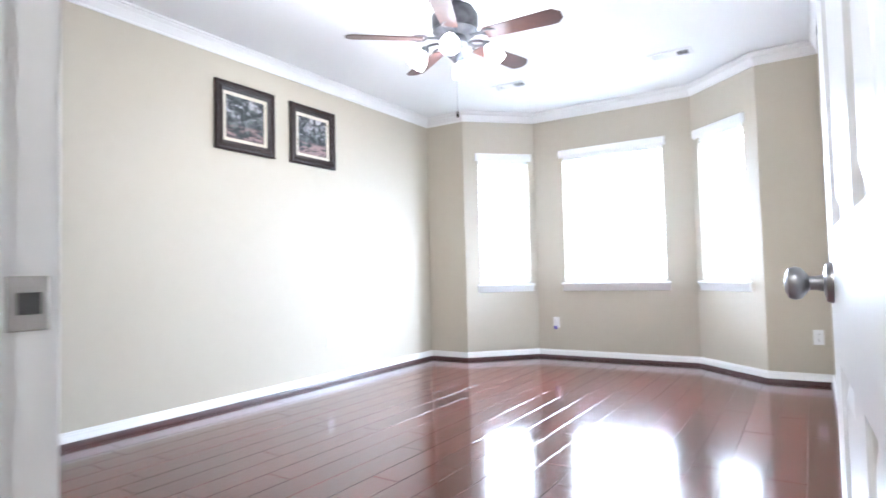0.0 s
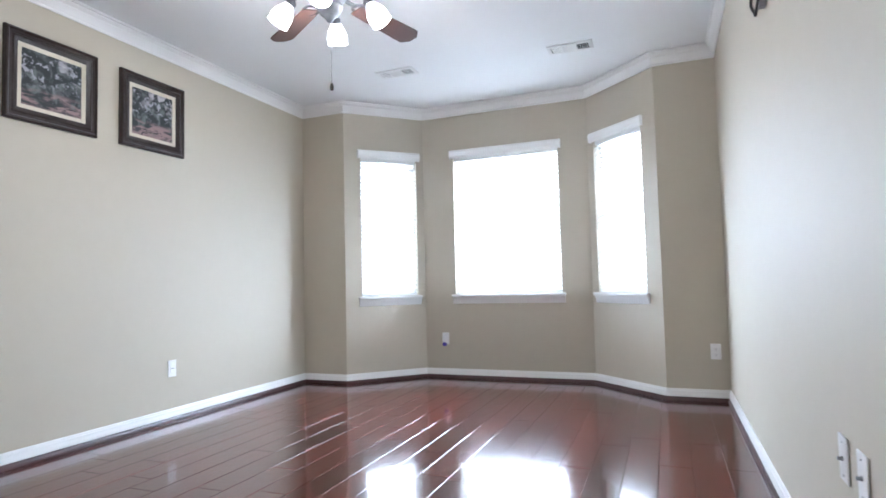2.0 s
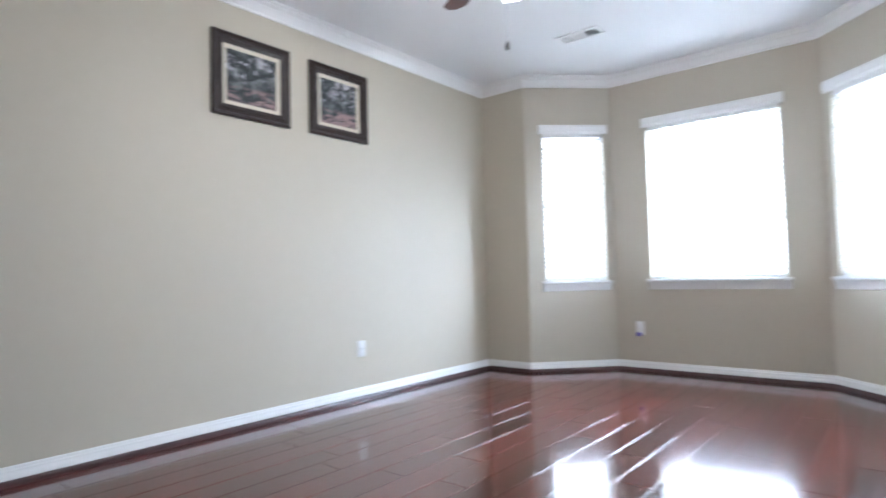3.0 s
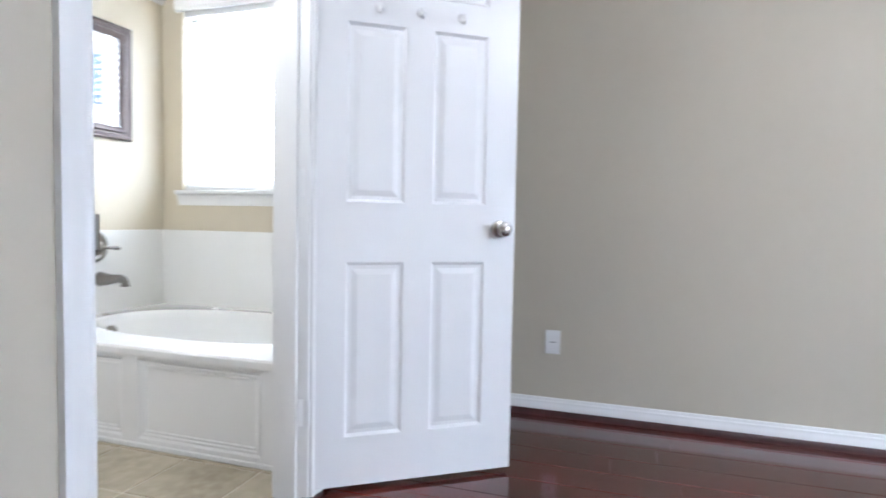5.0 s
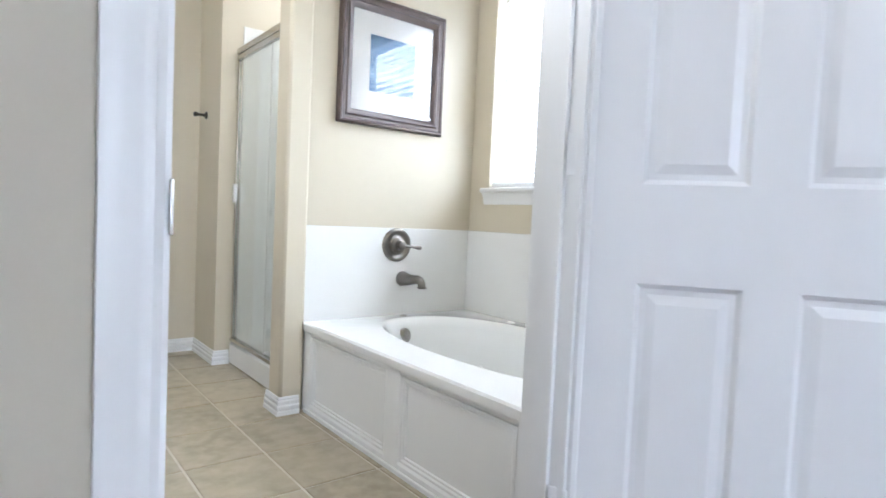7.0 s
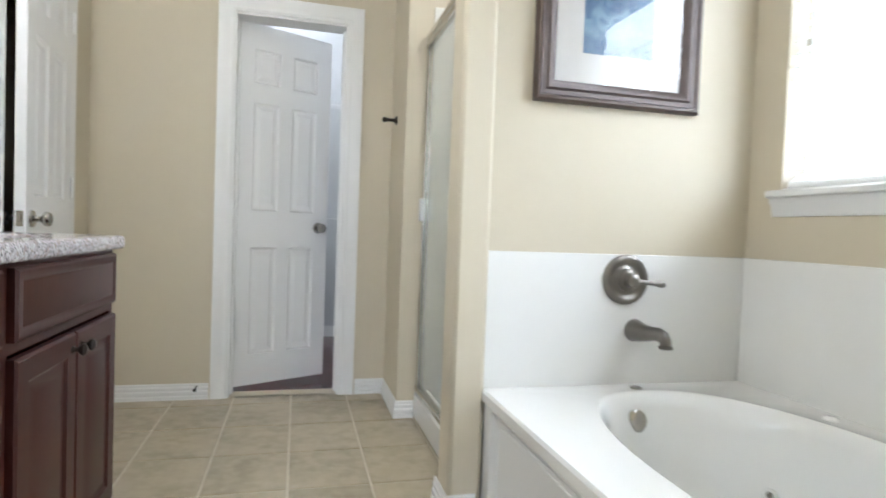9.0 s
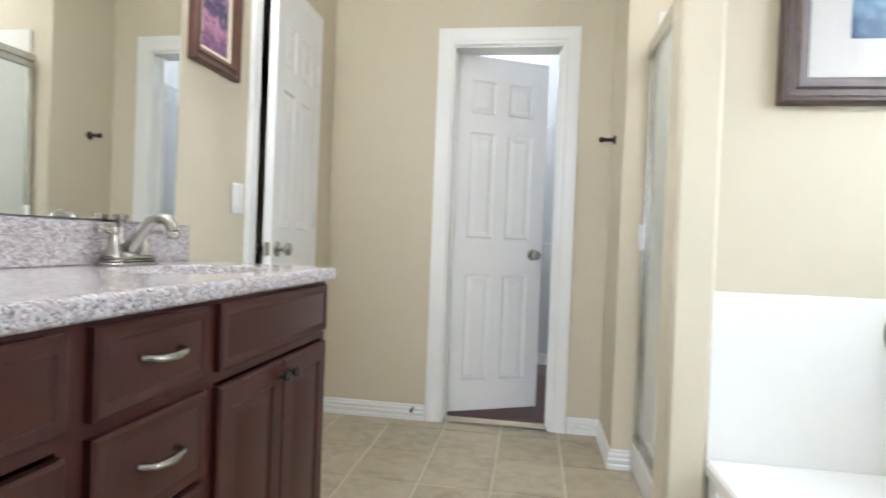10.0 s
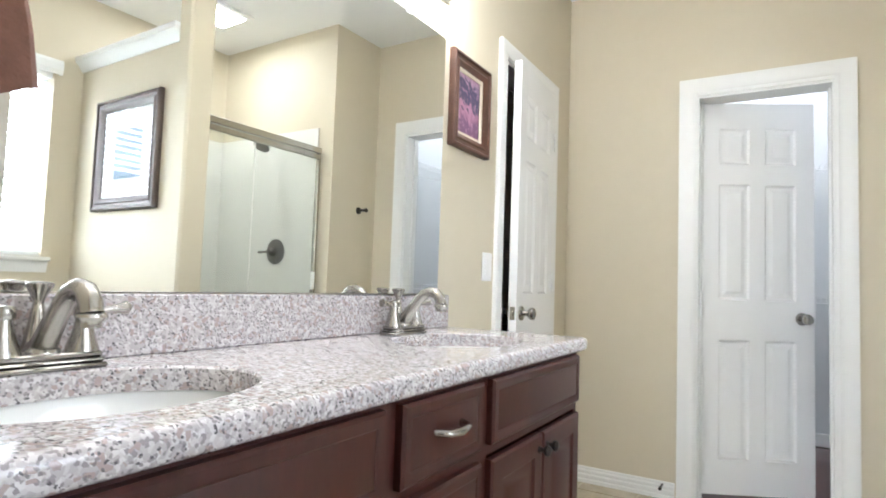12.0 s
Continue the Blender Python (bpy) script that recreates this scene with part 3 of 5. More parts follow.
def mouldings():
    inner = [(0, YB), (0, D_), (0.465, D_), (1.04, DB), (2.67, DB), (3.26, D_), (W_, D_), (W_, YE)]
    flip = lambda prof: [(-u, z) for u, z in prof]
    structure("trim_crown", Mesh().sweep(inner + [(XR, YE), (XR, YB), (0.0, YB)], flip(CROWN)), TRIM, "white crown moulding round the bedroom ceiling", "moulding")
    structure("baseboard_bedroom", Mesh().sweep(inner, flip(BASE)), TRIM, "white ribbed bedroom baseboard", "baseboard")
    structure("trim_shoe", Mesh().sweep(inner, flip(SHOEP)), SHOE, "dark cherry shoe moulding along the floor", "moulding")
    for p in ([(2.655, YE), (XR, YE), (XR, YB), (2.02, YB)], [(1.057, YB), (0.0, YB)]):
        structure("baseboard_south", Mesh().sweep(p, flip(BASE)), TRIM, "white ribbed bedroom baseboard", "baseboard")
        structure("trim_shoe_south", Mesh().sweep(p, flip(SHOEP)), SHOE, "dark cherry shoe moulding along the floor", "moulding")
    for p in ([(XM - 0.012, YC), (2.004, YC)], [(1.235, YC), (1.07, YC), (1.07, -0.43), (0.985, -0.43)], [(1.079, 0.45), (1.079, 0.601), (0.985, 0.601)]):
        structure("baseboard_bath", Mesh().sweep(p, flip(BASEB)), TRIM, "white ribbed bathroom baseboard", "baseboard")


mouldings()

CASE = [(0.0, 0.0), (0.0, 0.012), (0.012, 0.017), (0.020, 0.013), (0.030, 0.014), (0.045, 0.018), (0.066, 0.020), (0.072, 0.018), (0.072, 0.0)]


def casing(name, p0, p1, top, out, label, side=1.0, w=0.072):
    """Door casing round an opening from p0 to p1 on a wall face; out: unit way out of the wall."""
    p0, p1, o = Vector(p0), Vector(p1), Vector(out)
    d = (p1 - p0).normalized()
    ln = (p1 - p0).length
    pts = [(0, 0, -1, 0), (0, top, -1, 1), (ln, top, 1, 1), (ln, 0, 1, 0)]
    mesh = Mesh()
    k = len(CASE)
    for s, z, a, b in pts:
        for u, h in CASE:
            u *= w / 0.072
            q = p0 + d * (s + a * (u - 0.006)) + o * h
            mesh.v.append((q.x, q.y, z + b * u))
    for j in range(3):
        for i in range(k):
            l = (i + 1) % k
            mesh.f.append((j * k + i, j * k + l, (j + 1) * k + l, (j + 1) * k + i))
    mesh.f += [tuple(range(k)), tuple(3 * k + i for i in range(k))]
    return structure(name, mesh, TRIM, label, "door casing")


def jamb(name, x0, x1, y0, y1, top, along_x=True, stop=0.5, label="white painted door jamb"):
    t = 0.014
    m = Mesh()
    if along_x:
        m.box(x0, x0 + t, y0, y1, 0, top).box(x1 - t, x1, y0, y1, 0, top).box(x0 + t, x1 - t, y0, y1, top - t, top)
        c = y0 + (y1 - y0) * stop
        m.box(x0 + t, x0 + t + 0.011, c - 0.018, c + 0.018, 0, top - t).box(x1 - t - 0.011, x1 - t, c - 0.018, c + 0.018, 0, top - t)
    else:
        m.box(x0, x1, y0, y0 + t, 0, top).box(x0, x1, y1 - t, y1, 0, top).box(x0, x1, y0 + t, y1 - t, top - t, top)
    return structure(name, m, TRIM, label, "door jamb")


casing("trim_casing_entry", (2.73, YE), (3.64, YE), 2.05, (0, 1), "white moulded casing round the entry door", w=0.06)
casing("trim_casing_entry_hall", (2.73, YE - 0.12), (3.64, YE - 0.12), 2.05, (0, -1), "white moulded casing on the hall side")
jamb("trim_jamb_entry", 2.73, 3.64, YE - 0.121, YE + 0.001, 2.05, stop=0.35)
casing("trim_casing_bath_door", (1.126, YB), (1.952, YB), 2.05, (0, 1), "white moulded casing round the bathroom door")
casing("trim_casing_bath_inner", (1.126, YBB), (1.952, YBB), 2.05, (0, -1), "white moulded casing on the bathroom side")
jamb("trim_jamb_bath_door", 1.126, 1.952, YBB - 0.001, YB + 0.001, 2.05, stop=0.55)
casing("trim_casing_closet", (1.323, YC), (1.916, YC), 2.05, (0, 1), "white moulded casing round the closet door", w=0.086)
jamb("trim_jamb_closet", 1.323, 1.916, YC - 0.131, YC + 0.001, 2.05, stop=0.3)
casing("trim_casing_toilet", (XM, 0.015), (XM, -0.575), 2.045, (-1, 0), "white moulded casing round the toilet room door")
jamb("trim_jamb_toilet", XM - 0.001, XM + 0.131, -0.575, 0.015, 2.045, along_x=False)


def strike(name, x0, x1, y0, y1, z, label):
    t = thing(name, label, "strike plate", pose(0, 0, 0))
    part("plate", Mesh().box(x0, x1, y0, y1, z - 0.035, z + 0.035, 0.0008), NICKEL, t)
    part("slot", Mesh().box(x0 + (x1 - x0) * 0.5, x1 + 0.0015, y0 + 0.012, y1 - 0.01, z - 0.014, z + 0.014), SLOT, t)


strike("strike_plate", 2.7435, 2.746, YE - 0.052, YE - 0.004, 0.93, "satin nickel strike plate on the entry jamb")
strike("strike_plate", 1.9385, 1.936, YB - 0.045, YB + 0.012, 0.93, "satin nickel strike plate on the bathroom jamb")


# ---------------------------------------------------------------- doors
def panel_face(mesh, w, h, y, n, panels, m, dip=0.009):
    """One moulded face of a door in the plane y (n: +1 or -1 outwards), with raised panels."""
    ss = sorted({0.0, w, *[p[0] for p in panels], *[p[1] for p in panels]})
    zs = sorted({0.0, h, *[p[2] for p in panels], *[p[3] for p in panels]})
    for i in range(len(ss) - 1):
        for j in range(len(zs) - 1):
            a, b, c, d = ss[i], ss[i + 1], zs[j], zs[j + 1]
            if any(p[0] <= a + 1e-6 and b <= p[1] + 1e-6 and p[2] <= c + 1e-6 and d <= p[3] + 1e-6 for p in panels):
                rings = [(0, 0), (0.010, -dip), (0.022, -dip), (0.042, -dip * 0.35)]
                o = []
                for e, q in rings:
                    o.append([(a + e, y + n * q, c + e), (b - e, y + n * q, c + e), (b - e, y + n * q, d - e), (a + e, y + n * q, d - e)])
                for r in range(3):
                    for k in range(4):
                        l = (k + 1) % 4
                        mesh.add([m @ Vector(v) for v in (o[r][k], o[r][l], o[r + 1][l], o[r + 1][k])], [(0, 1, 2, 3)])
                mesh.add([m @ Vector(v) for v in o[3]], [(0, 1, 2, 3)])
            else:
                mesh.add([m @ Vector(v) for v in ((a, y, c), (b, y, c), (b, y, d), (a, y, d))], [(0, 1, 2, 3)])


def six_panels(w):
    st = 0.128 * w / 0.80
    mid = 0.054 * w / 0.80
    cols = [(st, w / 2 - mid), (w / 2 + mid, w - st)]
    rows = [(0.172, 0.775), (0.98, 1.58), (1.685, 1.875)]
    return [(a, b, c, d) for a, b in cols for c, d in rows]


def knob_profile(s=1.0):
    return [(0.0325, 0), (0.0325, 0.004), (0.030, 0.009), (0.014, 0.013), (0.0115, 0.022), (0.0115, 0.032), (0.017, 0.036), (0.0255, 0.043), (0.0275, 0.052), (0.0245, 0.061), (0.014, 0.066), (0.002, 0.067)]


def door(name, w, at, label, thick=0.035, h=2.010, metal=None, sg=1, tint="round satin nickel door knob"):
    """A moulded six-panel door, hinged at its origin, leaf along +x; its first face lies in y=0 and looks to sg * y."""
    t = thing(name, label, "door", at, kind="structure")
    m = Matrix.Translation((0, 0, 0.030))
    leaf = Mesh()
    ps = six_panels(w)
    back = -sg * thick
    panel_face(leaf, w, h, 0.0, sg, ps, m)
    panel_face(leaf, w, h, back, -sg, ps, m)
    for a, b in (((0, 0), (w, 0)), ((0, h), (w, h)), ((0, 0), (0, h)), ((w, 0), (w, h))):
        leaf.add([m @ Vector((a[0], 0, a[1])), m @ Vector((b[0], 0, b[1])), m @ Vector((b[0], back, b[1])), m @ Vector((a[0], back, a[1]))], [(0, 1, 2, 3)])
    part("leaf", leaf, DOORW, t)
    metal = metal or NICKEL
    for y, s in ((0, sg), (back, -sg)):
        part("knob", Mesh().lathe(knob_profile(), 24, pose(w - 0.062, y, 0.925, -90 * s, 0, 0)), metal, t, tint)
    y0, y1 = sorted((-sg * 0.006, -sg * (thick - 0.006)))
    part("latch", Mesh().box(w - 0.0005, w + 0.002, y0, y1, 0.897, 0.953, 0.0006).box(w, w + 0.009, y0 + 0.006, y1 - 0.006, 0.914, 0.936, 0.002), metal, t, "metal latch plate on the door edge")
    for z in (0.30, 1.07, 1.80):
        hg = Mesh().tube([(-0.002, sg * 0.007, z - 0.045), (-0.002, sg * 0.007, z + 0.045)], 0.0065, 10)
        hg.box(-0.002, 0.0, min(0, back), max(0, back), z - 0.045, z + 0.045).box(-0.036, -0.004, -0.002, 0.002, z - 0.045, z + 0.045)
        part("hinge", hg, TRIM, t, "white painted butt hinge")
    return t


# entry door stands open along the east wall; its leaf runs into the room
door("door_1", 0.80, pose(3.634, YE + 0.01, 0, 0, 0, 91.5), "white six-panel entry door standing wide open", metal=GREYM, tint="round dark nickel door knob")
DB_AT = pose(1.128, 2.303, 0.012, 0, 0, 125.4)
bath_door = door("door_2", 0.740, DB_AT, "white six-panel bathroom door standing open into the bedroom", sg=-1)
for s in (0.225, 0.370, 0.520):
    hk = thing("adhesive_hook", "small white adhesive hook stuck on the door", "hook", DB_AT @ pose(s, 0, 1.652), group="hooks on the bathroom door")
    part("backplate", Mesh().lathe([(0.017, 0), (0.017, 0.003), (0.013, 0.006)], 18, pose(0, -0.0002, 0.012, 90, 0, 0)), PLATE, hk)
    part("hook_arm", Mesh().tube([(0, -0.005, 0.012), (0, -0.012, 0.0), (0, -0.020, -0.010), (0, -0.027, -0.006), (0, -0.030, 0.002)], [0.006, 0.0055, 0.005, 0.005, 0.004], 10), PLATE, hk)
door("door_3", 0.568, pose(1.902, YC - 0.090, 0, 0, 0, 180 + 27.0), "white six-panel closet door standing ajar", sg=-1)
door("door_4", 0.555, pose(XM - 0.024, -0.567, 0, 0, 0, 94.8), "white six-panel toilet room door, slightly open")


# ---------------------------------------------------------------- windows
def window(name, p0, p1, a, b, zs, zh, group, slat_turn=38.0, wall=0.14):
    """Sash, pane, stool, apron and a blind with its valance; p0 to p1: inner wall face, room to the right."""
    p0, d = Vector(p0), (Vector(p1) - Vector(p0)).normalized()
    at = Matrix.Translation((p0.x, p0.y, 0)) @ Matrix.Rotation(math.atan2(d.y, d.x), 4, "Z")
    w = b - a
    win = thing(name, "white vinyl sash window behind a white blind", "window", at, kind="structure")
    fr = Mesh()
    for q in ((a, a + 0.045, zs, zh), (b - 0.045, b, zs, zh), (a + 0.045, b - 0.045, zs, zs + 0.045), (a + 0.045, b - 0.045, zh - 0.045, zh), (a + 0.045, b - 0.045, (zs + zh) / 2 - 0.02, (zs + zh) / 2 + 0.02)):
        fr.box(q[0], q[1], 0.085, 0.125, q[2], q[3], 0.003)
    part("window_frame", fr, VINYL, win)
    for z0, z1 in ((zs + 0.045, (zs + zh) / 2 - 0.02), ((zs + zh) / 2 + 0.02, zh - 0.045)):
        pn = part("pane", Mesh().box(a + 0.045, b - 0.045, 0.102, 0.106, z0, z1), PANE, win)
        pn.visible_shadow = False
    sill = Mesh().box(a - 0.035, b + 0.035, -0.042, 0.0, zs - 0.028, zs - 0.002, 0.006).box(a + 0.001, b - 0.001, 0.0, 0.085, zs, zs + 0.006)
    part("window_sill", sill, TRIM, win)
    prof = [(-0.0, zs - 0.092), (-0.0, zs - 0.028), (0.026, zs - 0.028), (0.024, zs - 0.045), (0.015, zs - 0.055), (0.013, zs - 0.078), (0.006, zs - 0.092)]
    apron = Mesh()
    k = len(prof)
    for s in (a - 0.028, b + 0.028):
        apron.v += [(s, -u, z) for u, z in prof]
    apron.f = [(i, (i + 1) % k, k + (i + 1) % k, k + i) for i in range(k)] + [tuple(range(k)), tuple(range(k, 2 * k))]
    part("window_apron", apron, TRIM, win)
    # blind
    bl = thing("window_blind", "white horizontal slat blind hanging in the window", "window blind", at, group=group)
    vp = [(0.0, 0.0), (0.0, 0.082), (0.012, 0.082), (0.014, 0.070), (0.020, 0.064), (0.020, 0.022), (0.014, 0.016), (0.012, 0.0)]
    val = Mesh()
    k = len(vp)
    zt = zh - 0.022
    for s in (a - 0.03, b + 0.03):
        val.v += [(s, -0.018 - u, zt + z) for u, z in vp]
    val.f = [(i, (i + 1) % k, k + (i + 1) % k, k + i) for i in range(k)] + [tuple(range(k)), tuple(range(k, 2 * k))]
    val.box(a - 0.03, a - 0.022, -0.018, -0.001, zt, zt + 0.082).box(b + 0.022, b + 0.03, -0.018, -0.001, zt, zt + 0.082)
    part("valance", val, BLINDW, bl, "white moulded blind valance")
    part("headrail", Mesh().box(a + 0.004, b - 0.004, 0.012, 0.060, zh - 0.046, zh - 0.003, 0.003), BLINDW, bl)
    slat = finish("slat", Mesh().box(0.006 - w / 2, w / 2 - 0.006, -0.025, 0.025, -0.0014, 0.0014), SLATM, False)
    z = zs + 0.040
    while z < zh - 0.055:
        ob = new("slat", slat)
        ob.parent = bl
        ob.matrix_basis = pose((a + b) / 2, 0.036, z, slat_turn, 0, 0)
        z += 0.0435
    part("bottom_rail", Mesh().box(a + 0.006, b - 0.006, 0.014, 0.058, zs + 0.008, zs + 0.024, 0.003), BLINDW, bl)
    for s in (a + 0.10, b - 0.10):
        part("ladder_cord", Mesh().tube([(s, 0.009, zs + 0.02), (s, 0.009, zh - 0.04)], 0.0012, 6), BLINDW, bl)
    part("tilt_wand", Mesh().tube([(a + 0.06, 0.003, zh - 0.05), (a + 0.062, 0.001, zh - 0.62)], 0.0035, 8), BLINDW, bl)
    return win


for k, (p0, p1, (a, b)) in enumerate(BAYS):
    window("window_%d" % (k + 1), p0, p1, a, b, ZS, ZH, "blinds in the bay")
window("window_4", (XW, -0.55), (XW, YBB), 0.72 + 0.55, 1.95 + 0.55, 1.12, 2.2, "blind over the tub")


# bright overcast distance outside the windows
DAY = glowing("bright_overcast_distance", (0.93, 0.97, 1.0), 5.0)


def backdrop(points, z0, z1, label):
    g = Mesh()
    n = len(points)
    g.v = [(x, y, z0) for x, y in points] + [(x, y, z1) for x, y in points]
    g.f = [(i, i + 1, n + i + 1, n + i) for i in range(n - 1)]
    return structure("backdrop", g, DAY, label, "backdrop")


backdrop([(-0.75, 7.25), (0.25, 8.6), (3.45, 8.6), (4.5, 7.25)], -0.6, 4.2, "bright overexposed daylight outside the bay windows")
backdrop([(XW - 0.8, -1.2), (XW - 0.8, 3.6)], -0.6, 4.2, "bright overexposed daylight outside the bath window")


# ---------------------------------------------------------------- bedroom things
def framed(name, at, w, h, rail, mats, art, label, category="picture", liner=0.018, mat_w=0.0, glass=False, depth=0.03):
    """A picture hung flat: local x along the wall, y out of it, z up, middle at the origin."""
    t = thing(name, label, category, at)
    prof = [(0.0, 0.0), (0.0, depth * 0.7), (0.10, depth), (0.22, depth), (0.30, depth * 0.78), (0.52, depth * 0.70), (0.62, depth * 0.86), (0.74, depth * 0.80), (0.90, depth * 0.45), (1.0, depth * 0.40), (1.0, 0.0)]
    fr = Mesh()
    k = len(prof)
    for a, b in ((-1, -1), (1, -1), (1, 1), (-1, 1)):
        fr.v += [(a * (w / 2 - u * rail), q, b * (h / 2 - u * rail)) for u, q in prof]
    for j in range(4):
        for i in range(k):
            l = (i + 1) % k
            fr.f.append((j * k + i, j * k + l, ((j + 1) % 4) * k + l, ((j + 1) % 4) * k + i))
    part("frame", fr, mats, t)
    iw, ih = w / 2 - rail, h / 2 - rail
    y = 0.004

    def ring(nm, ow, oh, r, q, m):
        g = Mesh()
        for a, b in ((-1, -1), (1, -1), (1, 1), (-1, 1)):
            g.v += [(a * ow, q + 0.004, b * oh), (a * (ow - r), q, b * (oh - r)), (a * (ow - r), q - 0.003, b * (oh - r))]
        for j in range(4):
            l = (j + 1) % 4
            for i in range(2):
                g.f.append((j * 3 + i, j * 3 + i + 1, l * 3 + i + 1, l * 3 + i))
        part(nm, g, m, t)

    if mat_w:
        ring("mat_board", iw + 0.002, ih + 0.002, mat_w, y, MATW)
        iw, ih = iw - mat_w, ih - mat_w
    else:
        ring("liner", iw + 0.002, ih + 0.002, liner, y + 0.003, LINEN)
        iw, ih = iw - liner, ih - liner
    part("canvas", Mesh().box(-iw - 0.003, iw + 0.003, 0.0005, y - 0.0025, -ih - 0.003, ih + 0.003), art, t)
    if glass:
        g = part("glass", Mesh().box(-w / 2 + rail, w / 2 - rail, 0.0115, 0.0130, -h / 2 + rail, h / 2 - rail), PGLASS, t)
        g.visible_shadow = False
    return t


ON_WEST = lambda y, z: pose(0.001, y, z, 0, 0, -90)
framed("picture", ON_WEST(4.592, 2.162), 0.545, 0.515, 0.072, FRAMED, ART_1, "garden painting in a stepped dark brown frame", liner=0.026)
framed("picture", ON_WEST(5.292, 2.162), 0.528, 0.51, 0.072, FRAMED, ART_2, "lane painting in a stepped dark brown frame", liner=0.026)


def wall_plate(at, kind_, label, w=0.072, h=0.116):
    """An outlet or cable plate: x along the wall, y out of it."""
    t = thing("wall_plate" if kind_ == "cable" else "light_switch" if kind_ == "switch" else "wall_outlet", label, "wall plate" if kind_ == "cable" else "light switch" if kind_ == "switch" else "wall outlet", at)
    part("plate", Mesh().box(-w / 2, w / 2, 0.0005, 0.006, -h / 2, h / 2, 0.002), PLATE, t)
    if kind_ == "outlet":
        for z in (-0.021, 0.021):
            part("socket", Mesh().box(-0.017, 0.017, 0.005, 0.0075, z - 0.0145, z + 0.0145, 0.0012), PLATE, t)
            part("slot", Mesh().box(-0.0075, -0.0055, 0.006, 0.0079, z - 0.002, z + 0.007).box(0.0055, 0.0075, 0.006, 0.0079, z - 0.002, z + 0.006).lathe([(0.0025, 0), (0.0025, 0.0019)], 8, pose(0, 0.006, z - 0.008, -90, 0, 0)), SLOT, t)
    elif kind_ == "blank":
        part("insert", Mesh().box(-0.0165, 0.0165, 0.005, 0.0072, -0.033, 0.033, 0.001), PLATE, t)
        part("rib", Mesh().box(-0.012, 0.012, 0.0068, 0.0076, -0.002, 0.002), SLOT, t)
    elif kind_ == "cable":
        part("jack", Mesh().lathe([(0.0062, 0), (0.0062, 0.004), (0.0045, 0.005), (0.0045, 0.013), (0.001, 0.013)], 12, pose(0, 0.005, 0.0, -90, 0, 0)), GREYM, t)
    else:
        n = max(1, round(w / 0.06))
        for i in range(n):
            x = (i - (n - 1) / 2) * 0.046
            part("rocker", Mesh().box(x - 0.0165, x + 0.0165, 0.0052, 0.0095, -0.033, 0.033, 0.0015), PLATE, t)
    for z in (-0.042, 0.042):
        part("screw", Mesh().lathe([(0.003, 0), (0.003, 0.0012), (0.001, 0.0018)], 8, pose(0, 0.0057, z, -90, 0, 0)), GREYM if kind_ == "cable" else PLATE, t)
    return t


wall_plate(ON_WEST(5.466, 0.39), "blank", "white outlet plate low on the long wall")
wall_plate(ON_WEST(2.975, 0.385), "blank", "white outlet plate low on the wall behind the open door")
wall_plate(pose(3.61, D_ - 0.001, 0.39, 0, 0, 180), "outlet", "white double outlet low beside the bay")
ON_EAST = lambda y, z: pose(W_ - 0.001, y, z, 0, 0, 90)
wall_plate(ON_EAST(4.085, 0.485), "cable", "white cable plate with a coaxial jack")
wall_plate(ON_EAST(3.93, 0.485), "cable", "white telephone plate with a small jack")
wall_plate(ON_EAST(3.265, 0.475), "outlet", "white double outlet behind an air freshener")


def freshener(at, label, bottle, cap):
    t = thing("air_freshener", label, "air freshener", at)
    part("plug_body", Mesh().box(-0.024, 0.024, 0.009, 0.040, -0.03, 0.055, 0.009), PLATE, t)
    part("bottle", Mesh().lathe([(0.008, 0.0), (0.019, 0.002), (0.021, 0.010), (0.021, 0.028), (0.012, 0.036)], 18, pose(0, 0.030, -0.060)), bottle, t)
    if cap:
        part("vent", Mesh().lathe([(0.019, 0.0), (0.022, 0.050), (0.020, 0.054), (0.015, 0.051), (0.012, 0.034)], 20, pose(0, 0.046, 0.02)), cap, t)
    return t


freshener(pose(1.246, DB - 0.008, 0.39, 0, 0, 180), "white plug-in air freshener with a violet bottle", PURPLE, None)
freshener(ON_EAST(3.265, 0.515), "white plug-in air freshener with a silver cup", SATIN, SATIN)
wall_plate(pose(1.246, DB - 0.001, 0.40, 0, 0, 180), "outlet", "white double outlet under the middle window")


